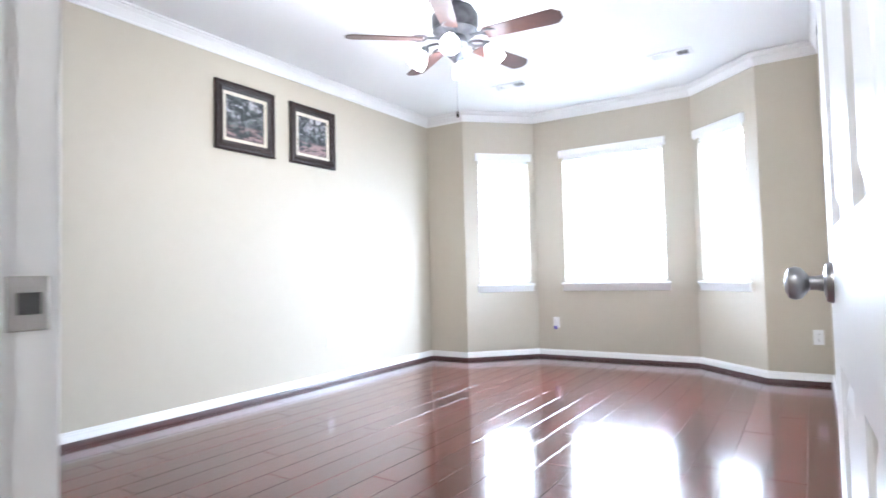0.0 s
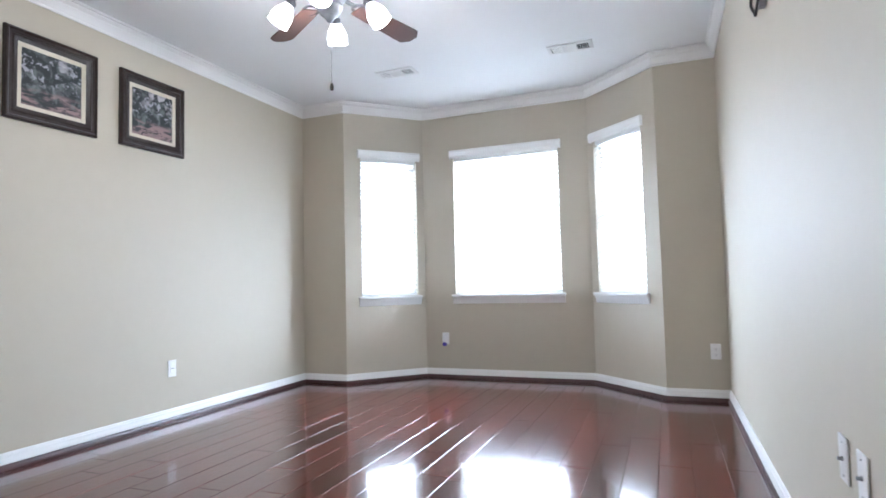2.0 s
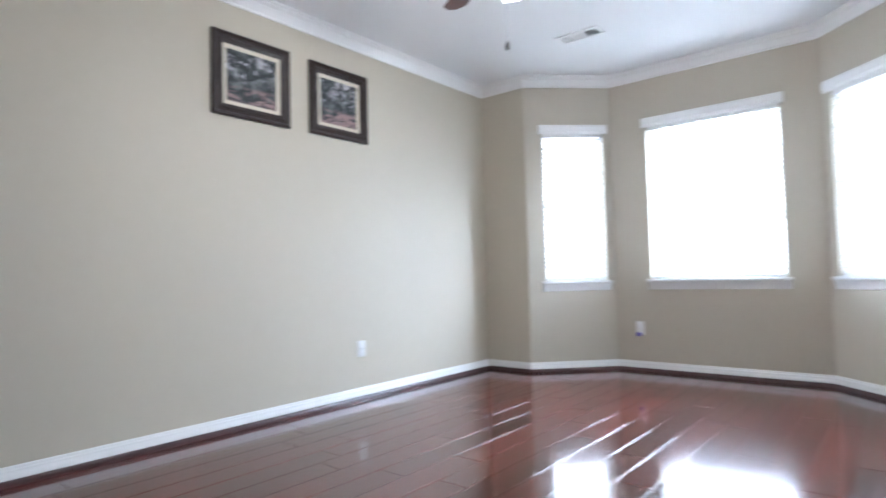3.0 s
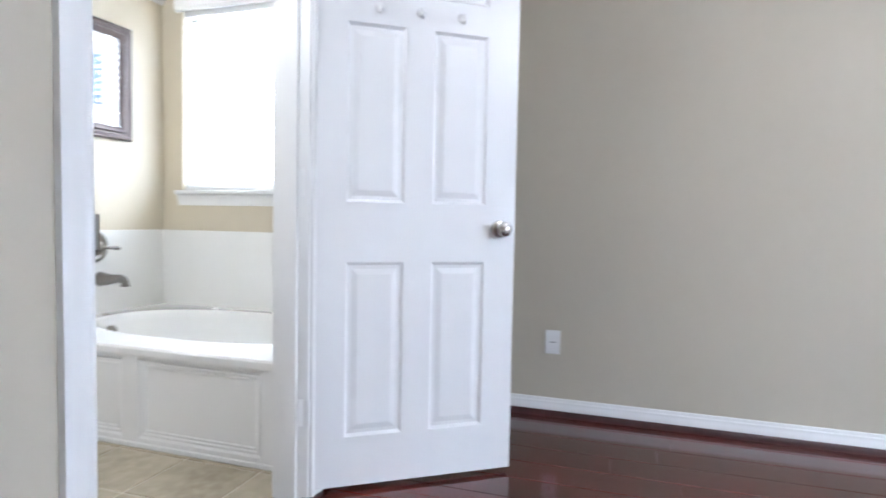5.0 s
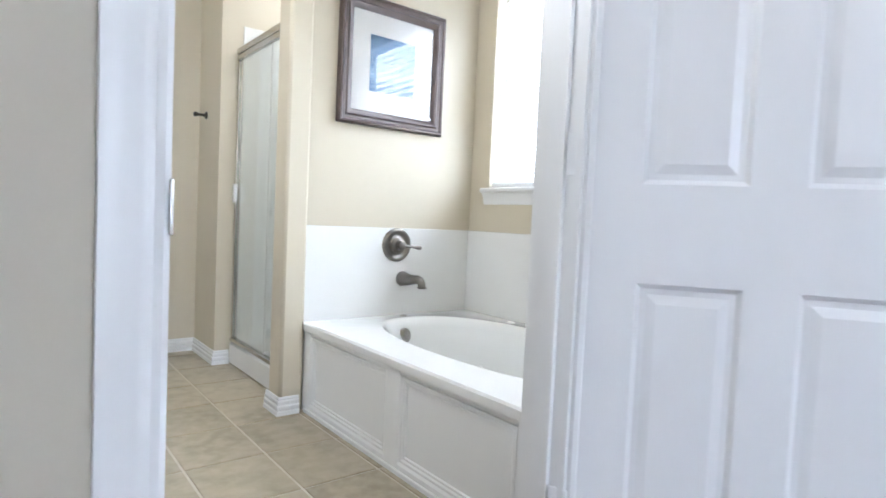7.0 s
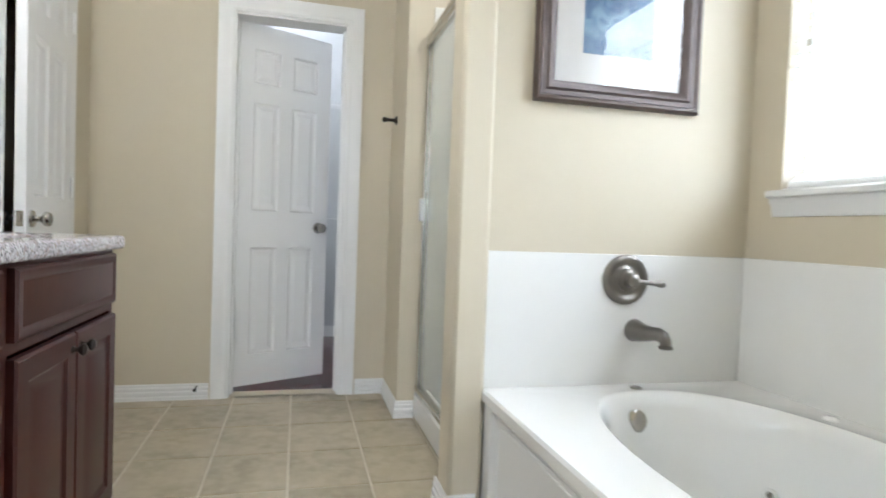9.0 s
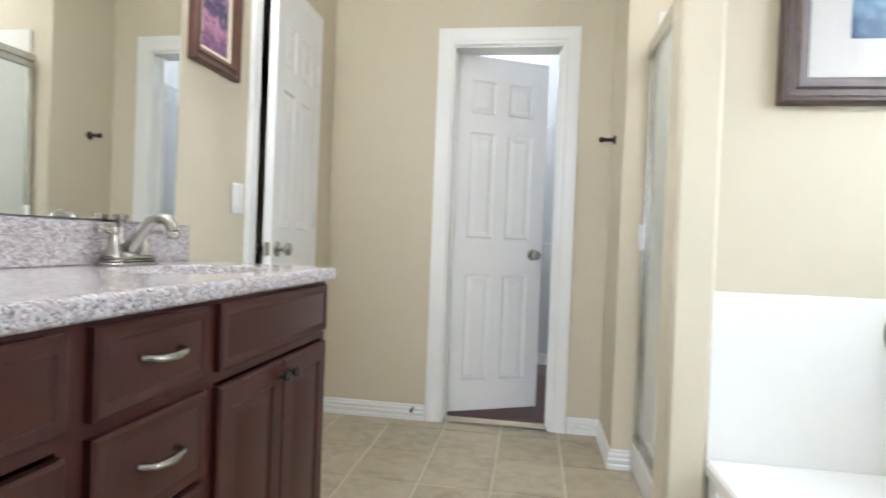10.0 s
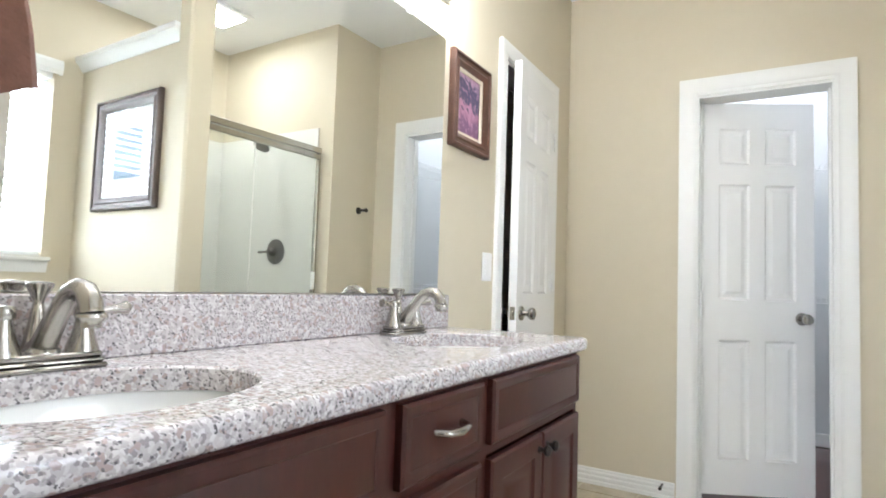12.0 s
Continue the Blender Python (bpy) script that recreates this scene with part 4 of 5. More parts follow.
def vent(at, label):
    t = thing("ceiling_vent", label, "ceiling vent", at, group="ceiling vents")
    w, h = 0.335, 0.165
    fr = Mesh()
    for a in ((-w / 2, w / 2, -h / 2, -h / 2 + 0.03), (-w / 2, w / 2, h / 2 - 0.03, h / 2), (-w / 2, -w / 2 + 0.03, -h / 2 + 0.03, h / 2 - 0.03), (w / 2 - 0.03, w / 2, -h / 2 + 0.03, h / 2 - 0.03)):
        fr.box(*a, -0.010, -0.0005, 0.002)
    part("frame", fr, TRIM, t)
    # thin dark sheet in place of the shade behind the louvres; no recess is cut
    part("duct", Mesh().box(-w / 2 + 0.03, w / 2 - 0.03, -h / 2 + 0.03, h / 2 - 0.03, -0.0025, -0.001), SLOT, t)
    short = finish("slat", Mesh().box(-0.006, 0.006, -h / 2 + 0.03, h / 2 - 0.03, -0.0007, 0.0007), TRIM, False)
    wide = finish("slat", Mesh().box(-0.0081, 0.0081, -h / 2 + 0.03, h / 2 - 0.03, -0.0007, 0.0007), TRIM, False)
    long = finish("slat", Mesh().box(-0.052, 0.052, -0.010, 0.010, -0.0007, 0.0007), TRIM, False)
    for k in range(5):
        for x, tilt, sl in ((-w / 2 + 0.042 + k * 0.0165, 14, wide), (w / 2 - 0.042 - k * 0.0165, 62, short)):
            ob = new("slat", sl)
            ob.parent = t
            ob.matrix_basis = pose(x, 0, -0.0085, 0, tilt, 0)
    for k in range(6):
        ob = new("slat", long)
        ob.parent = t
        ob.matrix_basis = pose(0, -h / 2 + 0.040 + k * 0.017, -0.0085, -25, 0, 0)
    return t


vent(pose(2.69, 6.67, ZC), "white metal ceiling register with angled louvres")
vent(pose(1.275, 6.59, ZC), "white metal ceiling register with angled louvres")


def ceiling_fan():
    t = thing("ceiling_fan", "pewter ceiling fan with five cherry blades and four lit glass shades", "ceiling fan", pose(HX, HY, 0))
    part("canopy", Mesh().lathe([(0.02, ZC - 0.085), (0.045, ZC - 0.075), (0.068, ZC - 0.035), (0.072, ZC - 0.0005)], 28), FANM, t)
    part("downrod", Mesh().lathe([(0.013, 2.57), (0.013, ZC - 0.075)], 14), FANM, t)
    part("motor", Mesh().lathe([(0.03, 2.55), (0.06, 2.585), (0.115, 2.565), (0.142, 2.52), (0.142, 2.46), (0.132, 2.44), (0.138, 2.425), (0.12, 2.405), (0.085, 2.395), (0.05, 2.393)], 36), FANM, t, "pewter motor housing with raised bands")
    part("light_kit", Mesh().lathe([(0.055, 2.40), (0.072, 2.38), (0.075, 2.345), (0.06, 2.325), (0.066, 2.305), (0.05, 2.275), (0.025, 2.255), (0.012, 2.235), (0.004, 2.23)], 28), FANM, t)
    R = 0.665
    for k in range(5):
        at = pose(0, 0, 2.384, 0, 0, 4.4 + 72 * k)
        arm = Mesh().box(0.10, 0.19, -0.014, 0.014, -0.004, 0.004, 0.002)
        for s in (-1, 1):
            arm.tube([(0.165, 0, 0), (0.19, s * 0.032, -0.002), (0.225, s * 0.040, -0.004), (0.262, s * 0.022, -0.005), (0.275, 0, -0.005)], [0.006, 0.007, 0.007, 0.006, 0.005], 8)
        part("blade_arm", arm, FANM, t, at=at)
        bl = Mesh()
        outline = []
        for i in range(13):
            u = i / 12
            x = 0.20 + (R - 0.20) * u
            hw = 0.050 + 0.020 * u
            if u > 0.88:
                hw *= math.sqrt(max(0.0, 1 - ((u - 0.88) / 0.13) ** 2))
            outline.append((x, hw))
        loop = [(x, -h) for x, h in outline] + [(x, h) for x, h in reversed(outline)]
        n = len(loop)
        bl.v = [(x, y, -0.003) for x, y in loop] + [(x, y, 0.003) for x, y in loop]
        bl.f = [tuple(range(n)), tuple(range(2 * n - 1, n - 1, -1))] + [(i, (i + 1) % n, n + (i + 1) % n, n + i) for i in range(n)]
        part("blade", bl, BLADE, t, at=at @ pose(0, 0, -0.008, -12, 0, 0))
    for k in LAMP_DIRS:
        a = k + 9
        at = pose(0, 0, 0, 0, 0, a)
        part("lamp_arm", Mesh().tube([(0.06, 0, 2.345), (0.11, 0, 2.362), (0.155, 0, 2.358), (0.185, 0, 2.345), (0.196, 0, 2.332)], 0.008, 10).lathe([(0.024, 0.0), (0.026, 0.02), (0.018, 0.032)], 16, pose(0.196, 0, 2.318, 0, -32, 0)), FANM, t, at=at)
        sh = part("shade", Mesh().lathe([(0.022, 0.0), (0.030, -0.012), (0.047, -0.045), (0.053, -0.075), (0.049, -0.098), (0.052, -0.106)], 24, pose(0.198, 0, 2.320, 0, -32, 0), cap=False), SHADE, t, "lit frosted white glass shade", at=at)
        sh.visible_shadow = False
    part("pull_chain", Mesh().tube([(-0.03, 0.045, 2.29), (-0.03, 0.056, 2.24), (-0.03, 0.057, 1.955)], 0.0016, 6), GREYM, t)
    part("chain_fob", Mesh().lathe([(0.002, 1.925), (0.009, 1.93), (0.010, 1.945), (0.006, 1.962), (0.002, 1.966)], 14, pose(-0.03, 0.057, -0.01)), DARKM, t)
    return t


ceiling_fan()


def tv_mount():
    t = thing("tv_mount", "black steel television wall mount with a dangling cable", "tv mount", ON_EAST(4.72, 2.2))
    part("wall_plate", Mesh().box(-0.21, 0.21, 0.0005, 0.004, -0.09, 0.09, 0.001), BLACK, t)
    for x in (-0.11, 0.06):
        part("bracket", Mesh().box(x - 0.016, x + 0.016, 0.004, 0.03, -0.235, 0.22, 0.003), GREYM, t)
    part("cable", Mesh().tube([(0.17, 0.015, 0.1), (0.19, 0.03, -0.05), (0.165, 0.04, -0.18), (0.10, 0.035, -0.245), (0.03, 0.03, -0.2), (0.0, 0.02, -0.05)], 0.006, 8), BLACK, t)
    return t


tv_mount()


# ---------------------------------------------------------------- bathroom things
def tub():
    x1, y0, y1, zd = 0.957, 0.575, YBB - 0.003, 0.422
    x0 = XW + 0.010
    t = thing("bathtub", "white acrylic tub with an oval basin and panelled apron", "bathtub", pose(0, 0, 0))
    cx, cy, rx, ry = 0.43, 1.40, 0.355, 0.70
    seg = 48
    deck = Mesh()
    rim = lambda k: 2 * math.pi * k / seg
    outer = []
    for k in range(seg):
        a = rim(k)
        c, s = math.cos(a), math.sin(a)
        u = min((x1 + 0.012 - cx) / c if c > 1e-6 else (x0 - cx) / c if c < -1e-6 else 9, (y1 - cy) / s if s > 1e-6 else (y0 - cy) / s if s < -1e-6 else 9)
        outer.append((cx + c * u, cy + s * u))
    for corner in ((x1 + 0.012, y0), (x1 + 0.012, y1), (x0, y0), (x0, y1)):
        k = min(range(seg), key=lambda q: (outer[q][0] - corner[0]) ** 2 + (outer[q][1] - corner[1]) ** 2)
        outer[k] = corner
    lev = []
    lev.append([(x + (cx - x) * 0.05, y + (cy - y) * 0.03, zd - 0.036) for x, y in outer])
    lev.append([(x, y, zd - 0.036) for x, y in outer])
    lev.append([(x, y, zd - 0.008) for x, y in outer])
    lev.append([(x + (cx - x) * 0.015, y + (cy - y) * 0.008, zd) for x, y in outer])
    for f, z in ((1.06, zd), (1.03, zd + 0.004), (1.0, zd - 0.004), (0.965, zd - 0.04), (0.93, zd - 0.12), (0.88, zd - 0.24), (0.80, zd - 0.34), (0.66, zd - 0.385), (0.3, zd - 0.392)):
        lev.append([(cx + rx * f * math.copysign(abs(math.cos(rim(k))) ** 0.85, math.cos(rim(k))), cy + ry * f * math.copysign(abs(math.sin(rim(k))) ** 0.85, math.sin(rim(k))), z) for k in range(seg)])
    for l in lev:
        deck.v += l
    for j in range(len(lev) - 1):
        for k in range(seg):
            q = (k + 1) % seg
            deck.f.append((j * seg + k, j * seg + q, (j + 1) * seg + q, (j + 1) * seg + k))
    deck.f.append(tuple((len(lev) - 1) * seg + k for k in range(seg)))
    part("basin", deck, TUBW, t)
    part("apron", Mesh().box(x1 - 0.034, x1 - 0.014, y0 + 0.001, y1, 0.0, zd - 0.036), TRIM, t)
    zt, zb = 0.366, 0.040
    for a, b in ((y0 + 0.001, 0.655), (1.307, 1.398), (1.99, y1)):
        part("apron_rail", Mesh().box(x1 - 0.014, x1 + 0.001, a, b, 0.002, zd - 0.037, 0.002), TRIM, t)
    steps = [(0.0, 0.001), (0.007, -0.006), (0.012, -0.004), (0.017, -0.004), (0.021, -0.011), (0.026, -0.008), (0.031, -0.008), (0.034, -0.0142)]
    for a, b in ((0.655, 1.307), (1.398, 1.99)):
        for z0, z1 in ((zt, zd - 0.037), (0.002, zb)):
            part("apron_rail", Mesh().box(x1 - 0.014, x1 + 0.001, a, b, z0, z1, 0.002), TRIM, t)
        bead = Mesh()
        k = len(steps)
        for e, h in steps:
            bead.v += [(x1 + h, a + e, zb + e), (x1 + h, b - e, zb + e), (x1 + h, b - e, zt - e), (x1 + h, a + e, zt - e)]
        bead.f = [(4 * j + i, 4 * j + (i + 1) % 4, 4 * j + 4 + (i + 1) % 4, 4 * j + 4 + i) for j in range(k - 1) for i in range(4)]
        part("panel_bead", bead, TRIM, t)
    part("toe_strip", Mesh().box(x1 - 0.004, x1 + 0.008, y0 + 0.03, y1, 0.0, 0.020, 0.003), TRIM, t)
    part("overflow", Mesh().lathe([(0.038, 0), (0.038, 0.006), (0.030, 0.012), (0.004, 0.014)], 24, pose(0.495, cy - ry * 0.945, 0.345, -82, 0, 0)), NICKEL, t, "round brushed nickel overflow cover")
    part("air_button", Mesh().lathe([(0.02, 0), (0.02, 0.004), (0.012, 0.007), (0.003, 0.007)], 18, pose(0.43, 0.635, zd)), NICKEL, t)
    for x, y, z, turn in ((0.192, 0.980, 0.190, 35), (0.128, 1.285, 0.194, 8), (0.165, 1.72, 0.190, -28)):
        jet = part("jet", Mesh().lathe([(0.020, 0), (0.018, 0.006), (0.011, 0.008), (0.009, 0.004)], 18, pose(x, y, z, 0, 72, turn)), TUBW, t)
        part("nozzle", Mesh().lathe([(0.010, 0.001), (0.009, 0.007), (0.003, 0.008)], 14, pose(x, y, z, 0, 72, turn)), BRONZE, jet, "small dull metal jet nozzle")
    for y in (1.02, 1.78):
        part("jet_cap", Mesh().lathe([(0.022, 0), (0.022, 0.004), (0.014, 0.009), (0.003, 0.010)], 16, pose(0.03, y, zd)), TUBW, t)
    return t


tub()
sp = thing("tub_surround", "white cultured marble splash round the tub", "tub surround", pose(0, 0, 0))
part("panel", Mesh().box(XW + 0.010, 0.967, 0.568, 0.575, 0.40, 0.878, 0.002), MARBLE, sp)
part("panel", Mesh().box(XW + 0.001, XW + 0.010, 0.568, YBB - 0.002, 0.40, 0.878, 0.002), MARBLE, sp)


def tub_valve():
    t = thing("tub_valve", "round aged pewter tub valve with a lever handle", "tub faucet", pose(0.455, 0.5755, 0.790))
    part("escutcheon", Mesh().lathe([(0.088, 0), (0.088, 0.006), (0.084, 0.012), (0.076, 0.015), (0.066, 0.013), (0.058, 0.008), (0.050, 0.007), (0.044, 0.010), (0.036, 0.012)], 36, pose(0, 0, 0, -90, 0, 0)), BRONZE, t)
    part("hub", Mesh().lathe([(0.040, 0.008), (0.040, 0.020), (0.034, 0.026), (0.026, 0.030), (0.023, 0.046), (0.025, 0.052), (0.022, 0.060), (0.012, 0.065), (0.004, 0.066)], 24, pose(0, 0, 0, -90, 0, 0)), BRONZE, t)
    part("lever", Mesh().tube([(0, 0.048, 0), (-0.04, 0.052, -0.004), (-0.08, 0.054, -0.008), (-0.105, 0.055, -0.010), (-0.118, 0.055, -0.011)], [0.012, 0.0080, 0.0075, 0.0125, 0.0095], 14), BRONZE, t)
    s = thing("tub_spout", "curved aged pewter tub spout", "tub faucet", pose(0.41, 0.5755, 0.612))
    part("spout", Mesh().tube([(0, 0.0, 0), (-0.002, 0.020, 0.0), (-0.006, 0.055, -0.001), (-0.011, 0.090, 0.003), (-0.016, 0.118, 0.006), (-0.020, 0.138, 0.000), (-0.022, 0.148, -0.014), (-0.022, 0.150, -0.028)], [0.038, 0.036, 0.029, 0.024, 0.023, 0.022, 0.020, 0.0185], 20).lathe([(0.0185, 0.0), (0.0235, -0.003), (0.0240, -0.008), (0.0200, -0.011), (0.004, -0.011)], 20, pose(-0.022, 0.150, -0.026)), BRONZE, s)
    part("flange", Mesh().lathe([(0.040, 0), (0.040, 0.005), (0.034, 0.010)], 24, pose(0, 0, 0, -90, 0, 0)), BRONZE, s)


tub_valve()
framed("picture", pose(0.517, 0.568, 1.694, 0, 0, 0), 0.622, 0.628, 0.072, FRAMEG, ART_3, "blue print with a wide white mat in a bronze-brown frame", mat_w=0.105, glass=True, depth=0.034)


def shower():
    xg, y0, y1 = 0.962, -0.428, 0.458
    t = thing("shower_enclosure", "satin-framed clear glass shower with white panels and curb", "shower", pose(0, 0, 0))
    part("curb", Mesh().box(0.90, 0.985, y0 + 0.001, y1, 0.0, 0.135, 0.012), TUBW, t)
    part("pan", Mesh().box(XW + 0.012, 0.90, y0 + 0.012, y1 - 0.012, 0.0, 0.05), TUBW, t)
    part("wall_panel", Mesh().box(XW + 0.001, XW + 0.012, y0 + 0.001, y1 - 0.001, 0.03, 2.03, 0.002), SHOWERW, t)
    part("wall_panel", Mesh().box(XW + 0.012, 0.945, y0 + 0.001, y0 + 0.012, 0.03, 2.03, 0.002), SHOWERW, t)
    part("wall_panel", Mesh().box(XW + 0.012, 0.945, y1 - 0.012, y1 - 0.001, 0.03, 2.03, 0.002), SHOWERW, t)
    part("sill_rail", Mesh().box(xg - 0.02, xg + 0.02, y0 + 0.002, y1 - 0.002, 0.135, 0.160, 0.004), CHROME, t)
    part("header_rail", Mesh().box(xg - 0.02, xg + 0.02, y0 + 0.002, y1 - 0.002, 1.855, 1.893, 0.004), CHROME, t)
    ym = 0.09
    for y, w in ((y0 + 0.004, 0.022), (y1 - 0.026, 0.022)):
        part("side_rail", Mesh().box(xg - 0.014, xg + 0.014, y, y + w, 0.160, 1.855, 0.003), CHROME, t)
    part("door_seal", Mesh().box(xg - 0.004, xg + 0.004, ym - 0.003, ym + 0.003, 0.160, 1.815, 0.001), SHOWERW, t, "thin pale seal between the glass panes")
    part("door_top_rail", Mesh().box(xg + 0.002, xg + 0.026, y0 + 0.028, y1 - 0.028, 1.815, 1.846, 0.003), CHROME, t)
    for a, b in ((y0 + 0.026, ym - 0.003), (ym + 0.003, y1 - 0.026)):
        g = part("glass_pane", Mesh().box(xg - 0.003, xg + 0.003, a, b, 0.160, 1.855), SGLASS, t)
        g.visible_shadow = False
    part("door_pull", Mesh().box(xg + 0.011, xg + 0.034, y0 + 0.03, y0 + 0.05, 0.98, 1.09, 0.004), PLATE, t, "white plastic shower door pull")
    h = thing("shower_fixture", "round pewter shower head on a bent arm", "shower head", pose(0.60, -0.416, 1.99, 0, 0, 90))
    part("flange", Mesh().lathe([(0.03, 0), (0.028, 0.008), (0.012, 0.012)], 20, pose(0, 0, 0, 0, 90, 0)), BRONZE, h)
    part("arm", Mesh().tube([(0.0, 0, 0), (0.06, 0, 0.006), (0.11, 0, -0.012), (0.14, 0, -0.04)], 0.009, 12), BRONZE, h)
    part("head", Mesh().lathe([(0.012, 0.0), (0.018, -0.02), (0.050, -0.045), (0.056, -0.055), (0.052, -0.062), (0.004, -0.062)], 28, pose(0.14, 0, -0.035, 0, -28, 0)), BRONZE, h, "wide round shower head")
    v = thing("shower_valve", "round pewter shower valve with a lever", "shower valve", pose(0.60, -0.416, 1.22, 0, 0, 90))
    part("escutcheon", Mesh().lathe([(0.085, 0), (0.085, 0.005), (0.07, 0.011), (0.035, 0.018)], 32, pose(0, 0, 0, 0, 90, 0)), BRONZE, v)
    part("hub", Mesh().lathe([(0.03, 0.012), (0.028, 0.045), (0.016, 0.058), (0.003, 0.060)], 20, pose(0, 0, 0, 0, 90, 0)), BRONZE, v)
    part("lever", Mesh().tube([(0.045, 0, 0), (0.05, 0.05, -0.004), (0.052, 0.10, -0.006), (0.052, 0.115, -0.006)], [0.010, 0.008, 0.010, 0.006], 12), BRONZE, v)


shower()
cl = thing("ceiling_light", "square lit recessed light over the shower", "ceiling light", pose(0.5, 0.05, ZC))
part("frame", Mesh().box(-0.15, 0.15, -0.15, -0.11, -0.022, -0.0005, 0.004).box(-0.15, 0.15, 0.11, 0.15, -0.022, -0.0005, 0.004).box(-0.15, -0.11, -0.11, 0.11, -0.022, -0.0005, 0.004).box(0.11, 0.15, -0.11, 0.11, -0.022, -0.0005, 0.004), TRIM, cl)
part("diffuser", Mesh().box(-0.112, 0.112, -0.112, 0.112, -0.030, -0.006, 0.004), LENS, cl).visible_shadow = False


# ---------------------------------------------------------------- vanity
XF, XC = 2.095, 2.067                         # cabinet face, counter edge
ZCT = 0.888


def front(w, h, rail, m, raised=True):
    """A cabinet door or drawer front: frame with a bevelled raised field (x along, y out, z up)."""
    me = Mesh()
    th = 0.019
    o = lambda e, y: [(e, y, e), (w - e, y, e), (w - e, y, h - e), (e, y, h - e)]
    rings = [o(0, 0), o(0, th - 0.005), o(0.006, th)]
    if raised:
        rings += [o(rail, th), o(rail + 0.006, th - 0.007), o(rail + 0.012, th - 0.008), o(rail + 0.034, th - 0.002)]
    else:
        rings += [o(0.022, th), o(0.026, th - 0.003), o(0.032, th - 0.001)]
    for r in rings:
        me.v += r
    for j in range(len(rings) - 1):
        for k in range(4):
            l = (k + 1) % 4
            me.f.append((4 * j + k, 4 * j + l, 4 * j + 4 + l, 4 * j + 4 + k))
    me.f += [(0, 1, 2, 3), tuple(4 * (len(rings) - 1) + k for k in range(4))]
    return me.turn(m)


def pull(x, z, parent, m):
    p = Mesh().tube([(x - 0.048, 0.019, z), (x - 0.046, 0.034, z), (x - 0.036, 0.042, z - 0.002), (x, 0.046, z - 0.004), (x + 0.036, 0.042, z - 0.002), (x + 0.046, 0.034, z), (x + 0.048, 0.019, z)], [0.008, 0.006, 0.0065, 0.0085, 0.0065, 0.006, 0.008], 10).turn(m)
    return part("handle", p, NICKEL, parent, "brushed nickel bow handle")


def cabinet(y0, y1, kind_, label):
    """One vanity unit standing between y0 and y1; fronts face the room."""
    t = thing("vanity_cabinet", label, "cabinet", pose(XF, y0, 0, 0, 0, 90), group="vanity cabinets")
    w, top = y1 - y0, ZCT - 0.041
    dp = XM - XF - 0.004
    for nm, *q in (("side_panel", 0.0, 0.018, -dp, -0.019, 0.10, top), ("side_panel", w - 0.018, w, -dp, -0.019, 0.10, top), ("back_panel", 0.018, w - 0.018, -dp, -dp + 0.012, 0.10, top), ("bottom_panel", 0.018, w - 0.018, -dp + 0.012, -0.019, 0.10, 0.118),
                   ("stile", 0.0, 0.028, -0.019, 0.0, 0.10, top), ("stile", w - 0.028, w, -0.019, 0.0, 0.10, top), ("face_rail", 0.028, w - 0.028, -0.019, 0.0, top - 0.03, top), ("face_rail", 0.028, w - 0.028, -0.019, 0.0, 0.67, 0.70), ("face_rail", 0.028, w - 0.028, -0.019, 0.0, 0.10, 0.135)):
        part(nm, Mesh().box(*q), CAB, t)
    part("toe_kick", Mesh().box(0.0, w, -dp, -0.075, 0.0, 0.10), CAB, t)
    g = 0.024
    if kind_ == "sink":
        part("false_front", front(w - 2 * g, 0.142, 0, pose(g, 0, 0.695), False), CAB, t)
        hw = (w - 2 * g - 0.006) / 2
        for k, x in enumerate((g, g + hw + 0.006)):
            d = part("door", front(hw, 0.545, 0.052, pose(x, 0, 0.118)), CAB, t)
            kx = x + hw - 0.026 if k == 0 else x + 0.026
            part("knob", Mesh().lathe([(0.010, 0), (0.006, 0.006), (0.006, 0.012), (0.014, 0.020), (0.015, 0.026), (0.009, 0.031), (0.002, 0.032)], 16, pose(kx, 0.019, 0.625, -90, 0, 0)), DARKM, d, "small dark bronze knob")
    elif kind_ == "drawers":
        for z, h in ((0.695, 0.142), (0.500, 0.170), (0.312, 0.175), (0.118, 0.178)):
            d = part("drawer", front(w - 2 * g, h, 0, pose(g, 0, z), False), CAB, t)
            pull(w / 2, z + h * 0.55, d, Matrix.Identity(4))
    return t


cabinet(0.485, 1.145, "sink", "dark cherry sink cabinet with two raised-panel doors")
cabinet(1.145, 1.492, "drawers", "dark cherry cabinet with a stack of four drawers")
cabinet(1.492, 2.085, "sink", "dark cherry sink cabinet with a wide false drawer front")

SINKS = [(2.315, 0.86), (2.315, 1.835)]
SRX, SRY = 0.165, 0.222


